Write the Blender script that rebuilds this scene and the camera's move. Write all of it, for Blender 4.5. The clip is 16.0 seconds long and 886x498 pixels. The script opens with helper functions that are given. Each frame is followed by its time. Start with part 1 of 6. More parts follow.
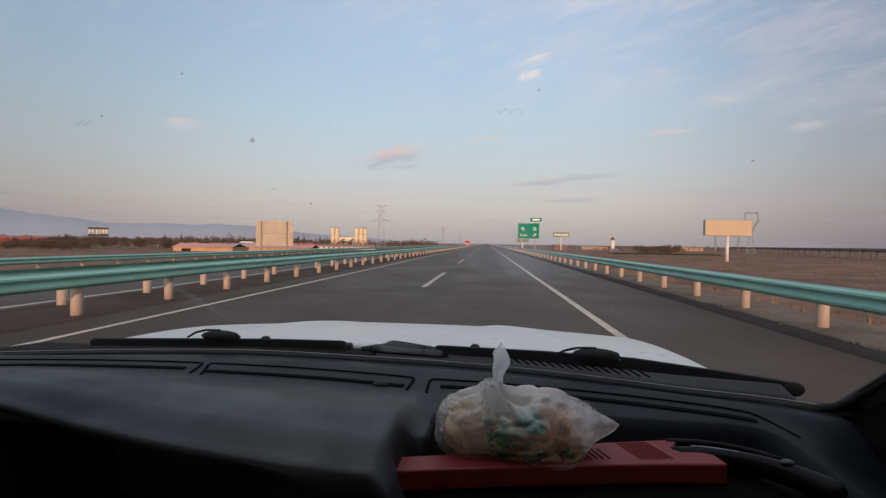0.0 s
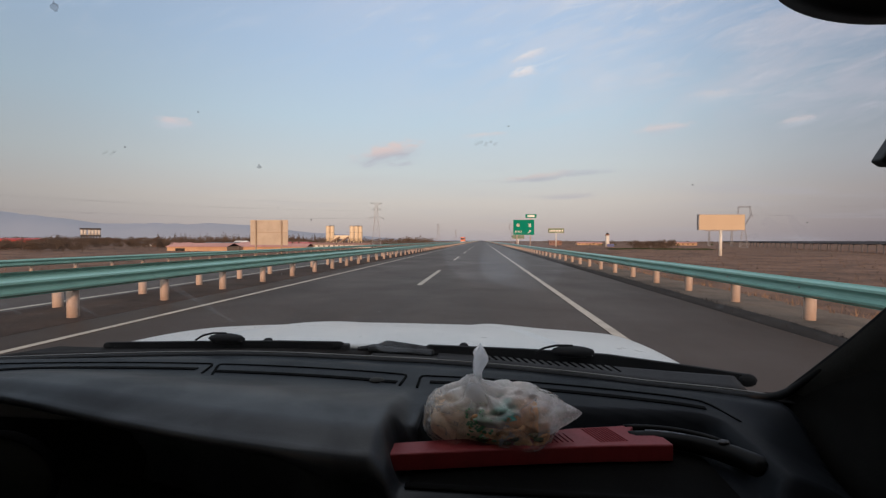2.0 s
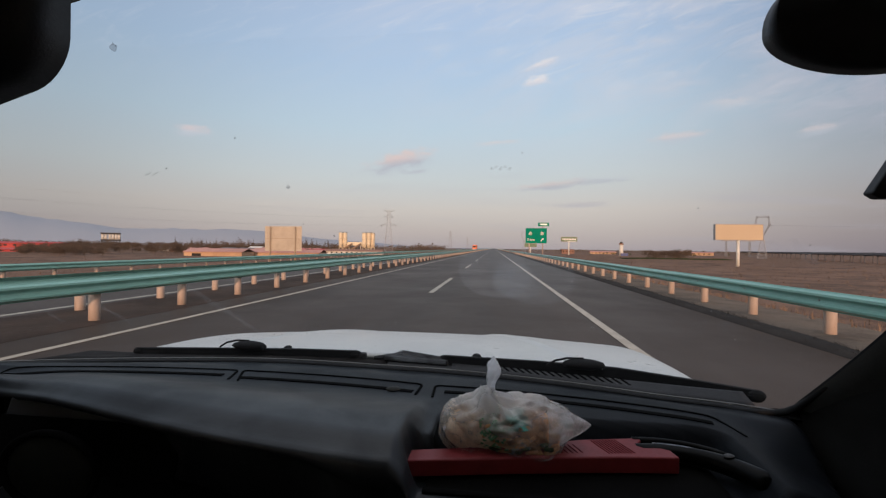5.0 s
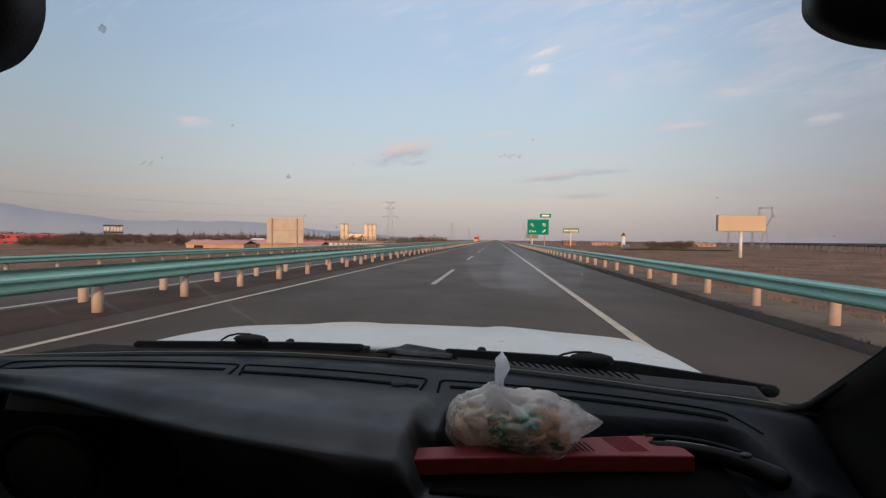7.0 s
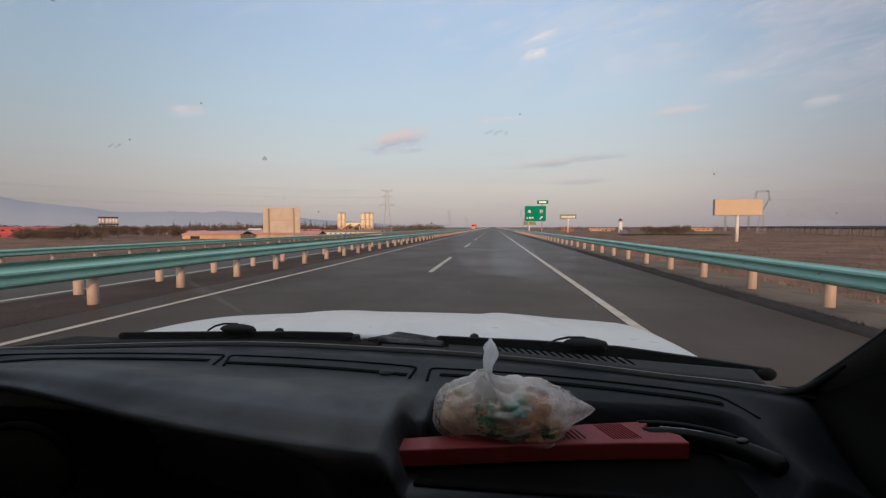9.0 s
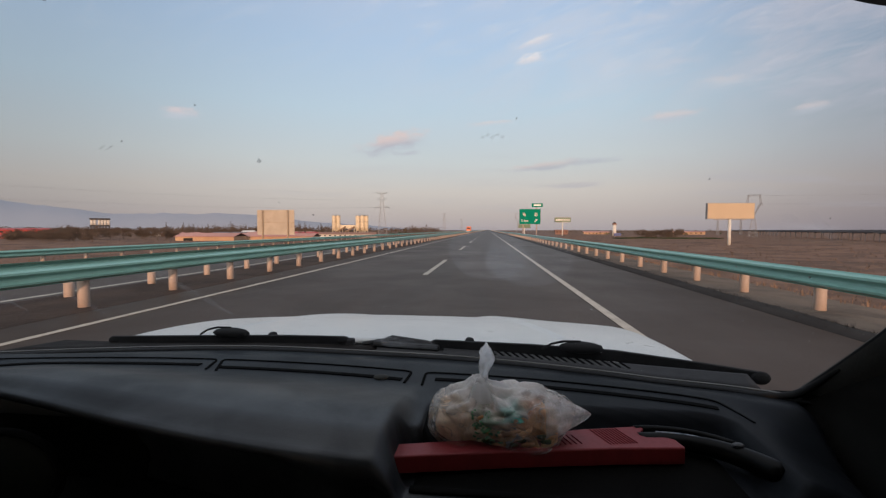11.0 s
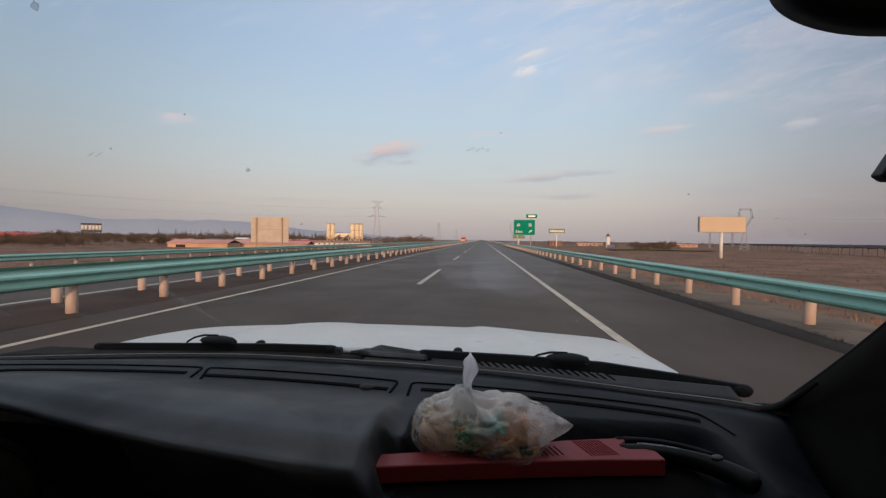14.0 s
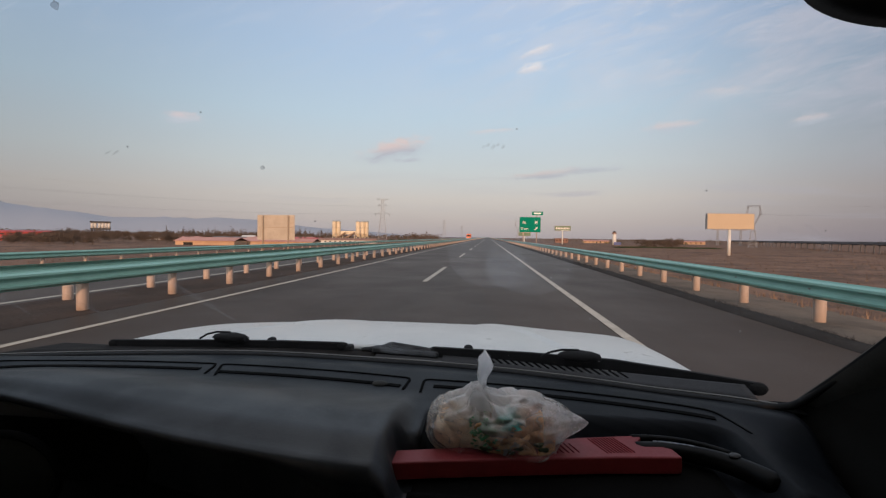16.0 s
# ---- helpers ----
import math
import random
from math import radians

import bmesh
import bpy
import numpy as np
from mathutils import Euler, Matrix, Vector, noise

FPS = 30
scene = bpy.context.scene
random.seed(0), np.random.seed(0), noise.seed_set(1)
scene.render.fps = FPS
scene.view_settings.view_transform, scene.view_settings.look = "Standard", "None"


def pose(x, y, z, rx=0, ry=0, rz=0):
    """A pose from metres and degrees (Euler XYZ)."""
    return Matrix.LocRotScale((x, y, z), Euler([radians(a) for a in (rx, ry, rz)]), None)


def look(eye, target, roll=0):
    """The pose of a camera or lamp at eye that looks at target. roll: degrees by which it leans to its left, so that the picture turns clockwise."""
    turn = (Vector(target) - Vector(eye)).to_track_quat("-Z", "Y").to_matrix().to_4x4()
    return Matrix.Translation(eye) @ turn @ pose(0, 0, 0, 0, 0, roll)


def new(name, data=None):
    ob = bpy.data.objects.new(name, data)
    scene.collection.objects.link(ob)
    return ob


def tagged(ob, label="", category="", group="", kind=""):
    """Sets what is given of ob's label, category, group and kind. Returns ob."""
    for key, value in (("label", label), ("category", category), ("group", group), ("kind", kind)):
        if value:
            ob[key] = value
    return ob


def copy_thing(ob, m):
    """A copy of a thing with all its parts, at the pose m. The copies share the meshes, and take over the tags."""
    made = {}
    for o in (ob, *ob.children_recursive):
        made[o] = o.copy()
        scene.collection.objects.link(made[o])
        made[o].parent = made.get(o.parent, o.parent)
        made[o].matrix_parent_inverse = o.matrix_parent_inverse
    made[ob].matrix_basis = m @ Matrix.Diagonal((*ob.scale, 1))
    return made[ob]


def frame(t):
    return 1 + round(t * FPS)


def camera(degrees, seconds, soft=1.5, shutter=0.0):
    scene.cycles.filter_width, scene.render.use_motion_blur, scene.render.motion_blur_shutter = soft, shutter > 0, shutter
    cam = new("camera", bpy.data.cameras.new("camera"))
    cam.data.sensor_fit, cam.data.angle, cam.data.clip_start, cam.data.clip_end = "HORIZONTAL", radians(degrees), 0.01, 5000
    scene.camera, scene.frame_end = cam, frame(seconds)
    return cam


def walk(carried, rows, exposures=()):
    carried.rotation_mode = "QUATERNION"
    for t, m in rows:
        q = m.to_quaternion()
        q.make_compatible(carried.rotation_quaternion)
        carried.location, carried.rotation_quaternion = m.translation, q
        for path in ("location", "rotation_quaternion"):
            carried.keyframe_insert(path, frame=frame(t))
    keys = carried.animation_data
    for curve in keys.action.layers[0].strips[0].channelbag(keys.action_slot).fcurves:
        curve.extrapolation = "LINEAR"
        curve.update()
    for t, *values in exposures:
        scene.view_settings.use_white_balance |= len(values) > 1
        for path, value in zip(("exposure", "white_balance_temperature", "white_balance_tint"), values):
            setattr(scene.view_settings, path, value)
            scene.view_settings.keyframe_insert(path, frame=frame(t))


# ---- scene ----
cam = camera(94.03, 16.0, soft=1.3)
PATH = [
    (0, (-0.0210, 0.0539, 1.2863), (-0.2305, 2.0427, 1.2578), 0.77),
    (0.5, (-0.0007, 0.0485, 1.2994), (-0.1672, 2.0405, 1.3618), 1.73),
    (1, (-0.0108, 0.0509, 1.2981), (-0.2069, 2.0413, 1.3110), 0.89),
    (1.5, (-0.0042, 0.0314, 1.2990), (-0.2093, 2.0207, 1.2723), 0.52),
    (2, (0.0007, -0.0183, 1.3101), (-0.1874, 1.9724, 1.2678), 0.17),
    (2.5, (-0.0014, -0.0587, 1.3183), (-0.2295, 1.9283, 1.3084), 1.32),
    (3, (-0.0133, -0.0725, 1.3174), (-0.2955, 1.9075, 1.3106), 0.85),
    (3.5, (-0.0138, -0.0561, 1.3068), (-0.2897, 1.9246, 1.2781), 0.51),
    (4, (-0.0049, -0.0605, 1.3142), (-0.2546, 1.9239, 1.3080), 1.01),
    (6.5, (-0.0021, -0.0360, 1.3283), (-0.2462, 1.9490, 1.3111), 0.36),
    (7, (-0.0125, -0.0322, 1.3255), (-0.2653, 1.9512, 1.2781), 0.62),
    (7.5, (0.0140, -0.0266, 1.3250), (-0.2471, 1.9556, 1.2713), 0.29),
    (8, (0.0107, -0.0134, 1.3198), (-0.2578, 1.9655, 1.2110), 0.20),
    (8.5, (0.0030, -0.0061, 1.3181), (-0.2518, 1.9747, 1.2107), 0.00),
    (11, (0.0000, 0.0000, 1.3200), (-0.2161, 1.9861, 1.2265), 0.07),
    (11.5, (-0.0067, -0.0076, 1.3178), (-0.2231, 1.9797, 1.2572), 0.31),
    (12, (-0.0128, -0.0072, 1.3198), (-0.2304, 1.9799, 1.2553), 0.73),
    (12.5, (-0.0268, -0.0045, 1.3225), (-0.2513, 1.9823, 1.2762), 0.36),
    (13, (-0.0055, -0.0011, 1.3184), (-0.2151, 1.9864, 1.2412), 0.41),
    (13.5, (0.0139, -0.0041, 1.3241), (-0.1585, 1.9879, 1.2773), 1.04),
    (14, (0.0132, -0.0055, 1.3217), (-0.1769, 1.9849, 1.2750), 0.81),
    (14.5, (0.0049, -0.0115, 1.3241), (-0.2083, 1.9767, 1.2857), 0.59),
    (15, (-0.0036, -0.0039, 1.3218), (-0.2219, 1.9830, 1.2533), 0.72),
    (15.5, (-0.0007, -0.0004, 1.3193), (-0.2168, 1.9861, 1.2362), 0.82),
    (16, (0.0004, -0.0062, 1.3210), (-0.2154, 1.9812, 1.2615), 0.74),
]
walk(cam, [(t, look(eye, aim, roll)) for t, eye, aim, roll in PATH])

# ---- light: low sun behind the car, evening sky ahead ----
SUN_ELEVATION, SUN_AZIMUTH = radians(5.5), radians(174.5)  # azimuth from the road's heading, clockwise
sun = new("sun", bpy.data.lights.new("sun", "SUN"))
sun.data.energy, sun.data.angle, sun.data.color = 2.9, radians(0.8), (1.0, 0.62, 0.41)
to_sun = Vector((math.sin(SUN_AZIMUTH) * math.cos(SUN_ELEVATION), math.cos(SUN_AZIMUTH) * math.cos(SUN_ELEVATION), math.sin(SUN_ELEVATION)))
sun.rotation_mode = "QUATERNION"
sun.rotation_quaternion = to_sun.to_track_quat("Z", "Y")
sun.location = (20, -60, 30)


class Nodes:
    """Small helper to wire shader nodes."""

    def __init__(self, tree):
        self.tree = tree
        tree.nodes.clear()

    def add(self, kind, **values):
        node = self.tree.nodes.new(kind)
        for key, value in values.items():
            if key == "operation":
                node.operation = value
            elif key == "use_clamp":
                node.use_clamp = value
            elif key == "data_type":
                node.data_type = value
            elif key == "blend_type":
                node.blend_type = value
            elif key == "interpolation_type":
                node.interpolation_type = value
        return node

    def link(self, a, b):
        self.tree.links.new(a, b)

    def put(self, socket, value):
        if isinstance(value, bpy.types.NodeSocket):
            self.tree.links.new(value, socket)
        else:
            socket.default_value = value

    def math(self, op, a, b=0.0, c=0.0, clamp=False):
        node = self.add("ShaderNodeMath", operation=op, use_clamp=clamp)
        for n, v in enumerate((a, b, c)):
            self.put(node.inputs[n], v)
        return node.outputs[0]

    def mix(self, fac, a, b, blend="MIX"):
        node = self.add("ShaderNodeMix", data_type="RGBA", blend_type=blend)
        self.put(node.inputs[0], fac)
        for n, v in ((6, a), (7, b)):
            self.put(node.inputs[n], (*v, 1) if isinstance(v, tuple) and len(v) == 3 else v)
        return node.outputs[2]

    def noise(self, vector, scale, detail=4.0, rough=0.55, distort=0.0):
        node = self.add("ShaderNodeTexNoise")
        if vector is not None:
            self.link(vector, node.inputs["Vector"])
        for key, v in (("Scale", scale), ("Detail", detail), ("Roughness", rough), ("Distortion", distort)):
            node.inputs[key].default_value = v
        return node.outputs["Fac"]

    def ramp(self, fac, stops):
        node = self.add("ShaderNodeValToRGB")
        self.put(node.inputs[0], fac)
        e = node.color_ramp.elements
        while len(e) < len(stops):
            e.new(0.5)
        for el, (pos, col) in zip(e, stops):
            el.position = pos
            el.color = (*col, 1) if isinstance(col, tuple) else (col, col, col, 1)
        return node.outputs[0]

    def scaled(self, vector, scale):
        node = self.add("ShaderNodeMapping")
        self.link(vector, node.inputs[0])
        node.inputs["Scale"].default_value = scale
        return node.outputs[0]

    def smooth(self, value, low, high):
        node = self.add("ShaderNodeMapRange", interpolation_type="SMOOTHSTEP")
        self.put(node.inputs[0], value)
        node.inputs[1].default_value, node.inputs[2].default_value = low, high
        return node.outputs[0]


world = bpy.data.worlds.new("evening_sky")
world.use_nodes = True
scene.world = world
n = Nodes(world.node_tree)
way = n.add("ShaderNodeTexCoord").outputs["Generated"]
sep = n.add("ShaderNodeSeparateXYZ")
n.link(way, sep.inputs[0])
wx, wy, wz = sep.outputs
sky = n.add("ShaderNodeTexSky")
sky.sky_type, sky.sun_disc, sky.sun_elevation, sky.sun_rotation, sky.altitude, sky.dust_density = "NISHITA", False, SUN_ELEVATION, SUN_AZIMUTH, 500.0, 2.0
haze = n.ramp(wz, [(0.0, (0.355, 0.318, 0.336)), (0.035, (0.412, 0.365, 0.366)), (0.09, (0.500, 0.456, 0.436)), (0.16, (0.490, 0.520, 0.532)),
                   (0.27, (0.438, 0.542, 0.626)), (0.40, (0.390, 0.512, 0.672)), (0.55, (0.40, 0.50, 0.68)), (0.75, (0.95, 1.0, 1.08)), (1.0, (1.25, 1.28, 1.32))])
colour = n.mix(0.012, haze, sky.outputs[0])
# the sky behind the car glows round the low sun
glow = n.ramp(wz, [(0.0, (1.5, 1.0, 0.62)), (0.12, (1.35, 1.05, 0.78)), (0.35, (1.1, 1.02, 0.95)), (0.75, (1.15, 1.15, 1.15)), (1.0, (1.25, 1.28, 1.32))])
colour = n.mix(n.math("MULTIPLY", n.smooth(n.math("MULTIPLY", wy, -1.0), -0.15, 0.8), 0.9), colour, glow)
# flat coordinates of the sky ahead
ahead = n.math("MAXIMUM", wy, 0.02)
su, sv = n.math("DIVIDE", wx, ahead), n.math("DIVIDE", wz, ahead)
both = n.add("ShaderNodeCombineXYZ")
n.link(su, both.inputs[0]), n.link(sv, both.inputs[1])
flat = both.outputs[0]
front = n.smooth(wy, 0.05, 0.3)
# the sky is deepest away from the road's heading
colour = n.mix(n.math("MULTIPLY", n.smooth(n.math("SUBTRACT", 1.0, wy), 0.04, 0.45), 0.50), colour, n.mix(1.0, colour, (0.40, 0.42, 0.45), "MULTIPLY"))
# thin veil of high cloud, thicker to the right and at the top
lean = n.add("ShaderNodeCombineXYZ")
n.link(n.math("SUBTRACT", su, n.math("MULTIPLY", sv, 0.7)), lean.inputs[0]), n.link(n.math("SUBTRACT", sv, n.math("MULTIPLY", su, 0.22)), lean.inputs[1])
slanted = lean.outputs[0]
veil = n.noise(n.scaled(slanted, (2.4, 6.0, 1)), 1.6, 8.0, 0.64, 0.5)
side = n.smooth(n.math("ADD", su, n.math("MULTIPLY", sv, 0.9)), -0.25, 1.0)
veil = n.math("MULTIPLY", n.smooth(veil, 0.38, 0.70), n.math("MULTIPLY", side, n.smooth(sv, 0.12, 0.34)))
colour = n.mix(n.math("MULTIPLY", n.math("MULTIPLY", veil, front), 0.66), colour, (0.58, 0.585, 0.64))
streak = n.noise(n.scaled(slanted, (3.6, 13.0, 1)), 2.0, 8.0, 0.66, 1.1)
streak = n.math("MULTIPLY", n.math("MULTIPLY", n.smooth(streak, 0.48, 0.72), n.smooth(n.math("ADD", sv, n.math("MULTIPLY", su, 0.12)), 0.20, 0.50)), front)
colour = n.mix(n.math("MULTIPLY", n.math("MULTIPLY", streak, n.math("ADD", 0.25, n.math("MULTIPLY", side, 0.75))), 0.42), colour, (0.66, 0.66, 0.70))
# the right half of the sky lies under a dull sheet of cloud
colour = n.mix(n.math("MULTIPLY", n.smooth(su, 0.15, 0.95), front), colour, n.mix(1.0, colour, (0.71, 0.70, 0.74), "MULTIPLY"))
# low banks near the horizon
bank = n.noise(n.scaled(flat, (1.4, 16.0, 1)), 1.7, 5.0, 0.55, 0.3)
bank = n.math("MULTIPLY", n.math("MULTIPLY", n.smooth(bank, 0.5, 0.7), n.math("SUBTRACT", 1.0, n.smooth(sv, 0.10, 0.24))), n.math("MULTIPLY", n.smooth(su, -1.6, 0.5), front))
colour = n.mix(n.math("MULTIPLY", bank, 0.35), colour, (0.37, 0.365, 0.41))
wisp = n.noise(n.scaled(flat, (9.0, 26.0, 1)), 1.8, 6.0, 0.65, 0.8)
fine = n.noise(n.scaled(flat, (22.0, 50.0, 1)), 1.5, 4.0, 0.6, 0.4)


def cloud(colour, u0, v0, a, b, tilt, strength, lit, shade):
    """A small cloud of uneven outline: lit above, in shade below."""
    du, dv = n.math("SUBTRACT", su, u0), n.math("SUBTRACT", sv, v0)
    dv = n.math("SUBTRACT", dv, n.math("MULTIPLY", du, tilt))
    r = n.math("SQRT", n.math("ADD", n.math("POWER", n.math("ABSOLUTE", n.math("DIVIDE", du, a)), 2.0), n.math("POWER", n.math("ABSOLUTE", n.math("DIVIDE", dv, b)), 2.0)))
    r = n.math("ADD", r, n.math("ADD", n.math("MULTIPLY", n.math("SUBTRACT", wisp, 0.5), -2.0), n.math("MULTIPLY", n.math("SUBTRACT", fine, 0.5), -1.3)))
    mask = n.math("MULTIPLY", n.math("SUBTRACT", 1.0, n.smooth(r, 0.25, 1.35)), n.math("MULTIPLY", front, strength))
    tone = n.smooth(n.math("DIVIDE", dv, b), -0.5, 0.6)
    return n.mix(mask, colour, n.mix(tone, shade, lit))


for row in (
    (-0.232, 0.212, 0.078, 0.026, 0.14, 0.85, (0.66, 0.51, 0.48), (0.40, 0.41, 0.47)),
    (-0.195, 0.186, 0.030, 0.007, 0.10, 0.55, (0.42, 0.43, 0.49), (0.40, 0.41, 0.47)),
    (0.104, 0.437, 0.034, 0.010, 0.30, 0.55, (0.84, 0.74, 0.69), (0.66, 0.62, 0.64)),
    (0.096, 0.398, 0.032, 0.013, 0.20, 0.65, (0.86, 0.76, 0.71), (0.66, 0.62, 0.64)),
    (-0.790, 0.300, 0.052, 0.015, -0.12, 0.65, (0.66, 0.54, 0.54), (0.50, 0.52, 0.58)),
    (0.410, 0.256, 0.056, 0.013, 0.12, 0.65, (0.62, 0.54, 0.54), (0.45, 0.48, 0.54)),
    (0.130, 0.149, 0.080, 0.011, 0.10, 0.75, (0.56, 0.48, 0.47), (0.39, 0.40, 0.45)),
    (0.245, 0.161, 0.065, 0.008, 0.05, 0.60, (0.44, 0.46, 0.51), (0.39, 0.41, 0.46)),
    (0.700, 0.268, 0.045, 0.012, 0.15, 0.50, (0.62, 0.54, 0.54), (0.45, 0.48, 0.54)),
    (0.520, 0.330, 0.050, 0.016, 0.05, 0.40, (0.64, 0.57, 0.57), (0.50, 0.53, 0.58)),
    (0.005, 0.253, 0.060, 0.006, 0.08, 0.50, (0.66, 0.57, 0.56), (0.55, 0.56, 0.60)),
    (0.205, 0.105, 0.060, 0.007, 0.05, 0.45, (0.42, 0.40, 0.43), (0.40, 0.39, 0.43)),
):
    colour = cloud(colour, *row)
back = n.add("ShaderNodeBackground")
n.link(colour, back.inputs[0])
back.inputs[1].default_value = 1.12
n.link(back.outputs[0], n.add("ShaderNodeOutputWorld").inputs[0])


# ---- materials ----
def surface(name, base, rough=0.6, metal=0.0, dark=None, scale=6.0, grain=60.0, bump=0.15, wear=0.35, random=0.0, spec=0.5, height=0.01, streak=0.0, sheen=0.0, thin=0.0):
    """A procedural surface: base colour, broad stains and fine grain in object metres."""
    m = bpy.data.materials.new(name)
    m.use_nodes = True
    k = Nodes(m.node_tree)
    at = k.add("ShaderNodeTexCoord").outputs["Object"]
    broad = k.noise(at, scale, 5.0, 0.6, 0.3)
    small = k.noise(at, grain, 3.0, 0.6)
    dark = dark or tuple(c * 0.6 for c in base)
    fac = k.math("ADD", k.math("MULTIPLY", k.smooth(broad, 0.35, 0.7), wear), k.math("MULTIPLY", k.math("SUBTRACT", small, 0.5), wear), clamp=True)
    col = k.mix(fac, base, dark)
    if random:
        info = k.add("ShaderNodeObjectInfo").outputs["Random"]
        col = k.mix(k.math("MULTIPLY", info, random), col, dark)
    if streak:
        tracks = k.noise(k.scaled(at, (1.0, 0.012, 1.0)), 1.1, 4.0, 0.6, 0.2)
        patch = k.noise(k.scaled(at, (0.25, 0.05, 1.0)), 1.3, 3.0, 0.5)
        col = k.mix(k.math("MULTIPLY", k.smooth(tracks, 0.42, 0.68), streak), col, tuple(c * 1.5 for c in base))
        col = k.mix(k.math("MULTIPLY", k.smooth(patch, 0.5, 0.72), streak), col, tuple(c * 0.7 for c in dark))
    p = k.add("ShaderNodeBsdfPrincipled")
    k.link(col, p.inputs["Base Color"])
    k.link(k.math("ADD", k.math("ADD", k.math("MULTIPLY", small, 0.18), k.math("MULTIPLY", broad, 0.30)), rough - 0.24, clamp=True), p.inputs["Roughness"])
    p.inputs["Metallic"].default_value = metal
    p.inputs["Specular IOR Level"].default_value = spec
    if sheen:
        where = k.add("ShaderNodeSeparateXYZ")
        k.link(at, where.inputs[0])
        # stronger specular paints a patchy sky sheen on the instrument hood
        hood_sheen = k.math("MULTIPLY", k.math("SUBTRACT", 1.0, k.smooth(where.outputs[1], 0.52, 0.76)), k.math("SUBTRACT", 1.0, k.smooth(where.outputs[0], -0.16, 0.02)))
        cloudy = k.smooth(k.noise(k.scaled(at, (1.0, 1.5, 1.0)), 7.0, 3.0, 0.5, 0.6), 0.36, 0.66)
        hood_sheen = k.math("MULTIPLY", hood_sheen, k.math("ADD", 0.62, k.math("MULTIPLY", cloudy, 0.75)))
        # weaker specular paints shade on the passenger side
        side_shade = k.math("MULTIPLY", k.smooth(where.outputs[0], -0.10, 0.25), 0.05)
        k.link(k.math("SUBTRACT", k.math("ADD", spec, k.math("MULTIPLY", hood_sheen, sheen)), side_shade), p.inputs["Specular IOR Level"])
    if bump:
        b = k.add("ShaderNodeBump")
        b.inputs["Strength"].default_value, b.inputs["Distance"].default_value = bump, height
        k.link(k.math("ADD", small, k.math("MULTIPLY", broad, 0.5)), b.inputs["Height"])
        k.link(b.outputs[0], p.inputs["Normal"])
    face = p.outputs[0]
    if thin:
        soft, both_ways = k.add("ShaderNodeBsdfTranslucent"), k.add("ShaderNodeMixShader")
        k.link(col, soft.inputs[0])
        both_ways.inputs[0].default_value = thin
        k.link(face, both_ways.inputs[1]), k.link(soft.outputs[0], both_ways.inputs[2])
        face = both_ways.outputs[0]
    k.link(face, k.add("ShaderNodeOutputMaterial").inputs[0])
    return m


ASPHALT = surface("asphalt", (0.060, 0.042, 0.033), 0.52, dark=(0.038, 0.028, 0.023), scale=0.35, grain=90.0, bump=0.22, wear=0.55, height=0.006, spec=0.07, streak=0.28)
PAINT = surface("road_paint", (0.45, 0.39, 0.32), 0.7, dark=(0.26, 0.225, 0.185), scale=3.0, grain=40.0, wear=0.55)
SOIL = surface("dry_field", (0.195, 0.115, 0.082), 0.95, dark=(0.095, 0.062, 0.047), scale=0.11, grain=0.9, bump=0.6, wear=1.0, spec=0.1, height=0.2)
VERGE = surface("verge_gravel", (0.16, 0.12, 0.092), 0.95, dark=(0.075, 0.058, 0.046), scale=0.8, grain=14.0, bump=0.6, wear=0.8, spec=0.2, height=0.05)
MEDIAN = surface("dusty_median_asphalt", (0.070, 0.046, 0.035), 0.8, dark=(0.038, 0.027, 0.022), scale=0.7, grain=14.0, bump=0.6, wear=0.8, spec=0.1, height=0.05)
FAR_GREY = surface("far_grey_concrete", (0.135, 0.128, 0.135), 0.9, scale=0.3, grain=4.0, wear=0.4)
KERB = surface("asphalt_kerb", (0.040, 0.034, 0.031), 0.95, dark=(0.024, 0.021, 0.020), scale=1.5, grain=40.0, wear=0.5, bump=0.4, spec=0.1)
TEAL = surface("teal_rail_paint", (0.205, 0.412, 0.362), 0.40, dark=(0.14, 0.275, 0.24), scale=1.1, grain=18.0, wear=0.4, bump=0.05)
POST = surface("pale_post", (0.44, 0.335, 0.275), 0.6, dark=(0.30, 0.225, 0.18), scale=4.0, grain=30.0, wear=0.45, random=0.35)
CONCRETE = surface("concrete", (0.46, 0.40, 0.34), 0.85, scale=0.8, grain=20.0, wear=0.5, bump=0.3)
STEEL = surface("galvanised_steel", (0.30, 0.29, 0.29), 0.55, 0.3, scale=2.0, grain=20.0, wear=0.3)
BOARD_BACK = surface("board_back", (0.47, 0.40, 0.32), 0.6, dark=(0.33, 0.27, 0.21), scale=0.7, grain=6.0, wear=0.5)
BOARD_RIB = surface("board_rib", (0.33, 0.245, 0.165), 0.6, scale=2.0, grain=10.0)
BLANK = surface("blank_billboard_face", (0.50, 0.385, 0.265), 0.7, dark=(0.44, 0.34, 0.235), scale=0.15, grain=3.0, wear=0.4)
BLUE = surface("blue_billboard_face", (0.05, 0.075, 0.22), 0.5, scale=0.2, grain=3.0)
BOARD_GREEN = surface("green_board", (0.10, 0.16, 0.085), 0.5, scale=0.3, grain=4.0)
SIGN_GREEN = surface("green_sign_face", (0.004, 0.20, 0.13), 0.9, scale=1.0, grain=8.0, wear=0.2, spec=0.02, bump=0)
SIGN_WHITE = surface("white_sign_print", (0.75, 0.75, 0.72), 0.4, wear=0.1)
WHITE = surface("white_wall", (0.66, 0.63, 0.58), 0.7, scale=0.4, grain=6.0, wear=0.4)
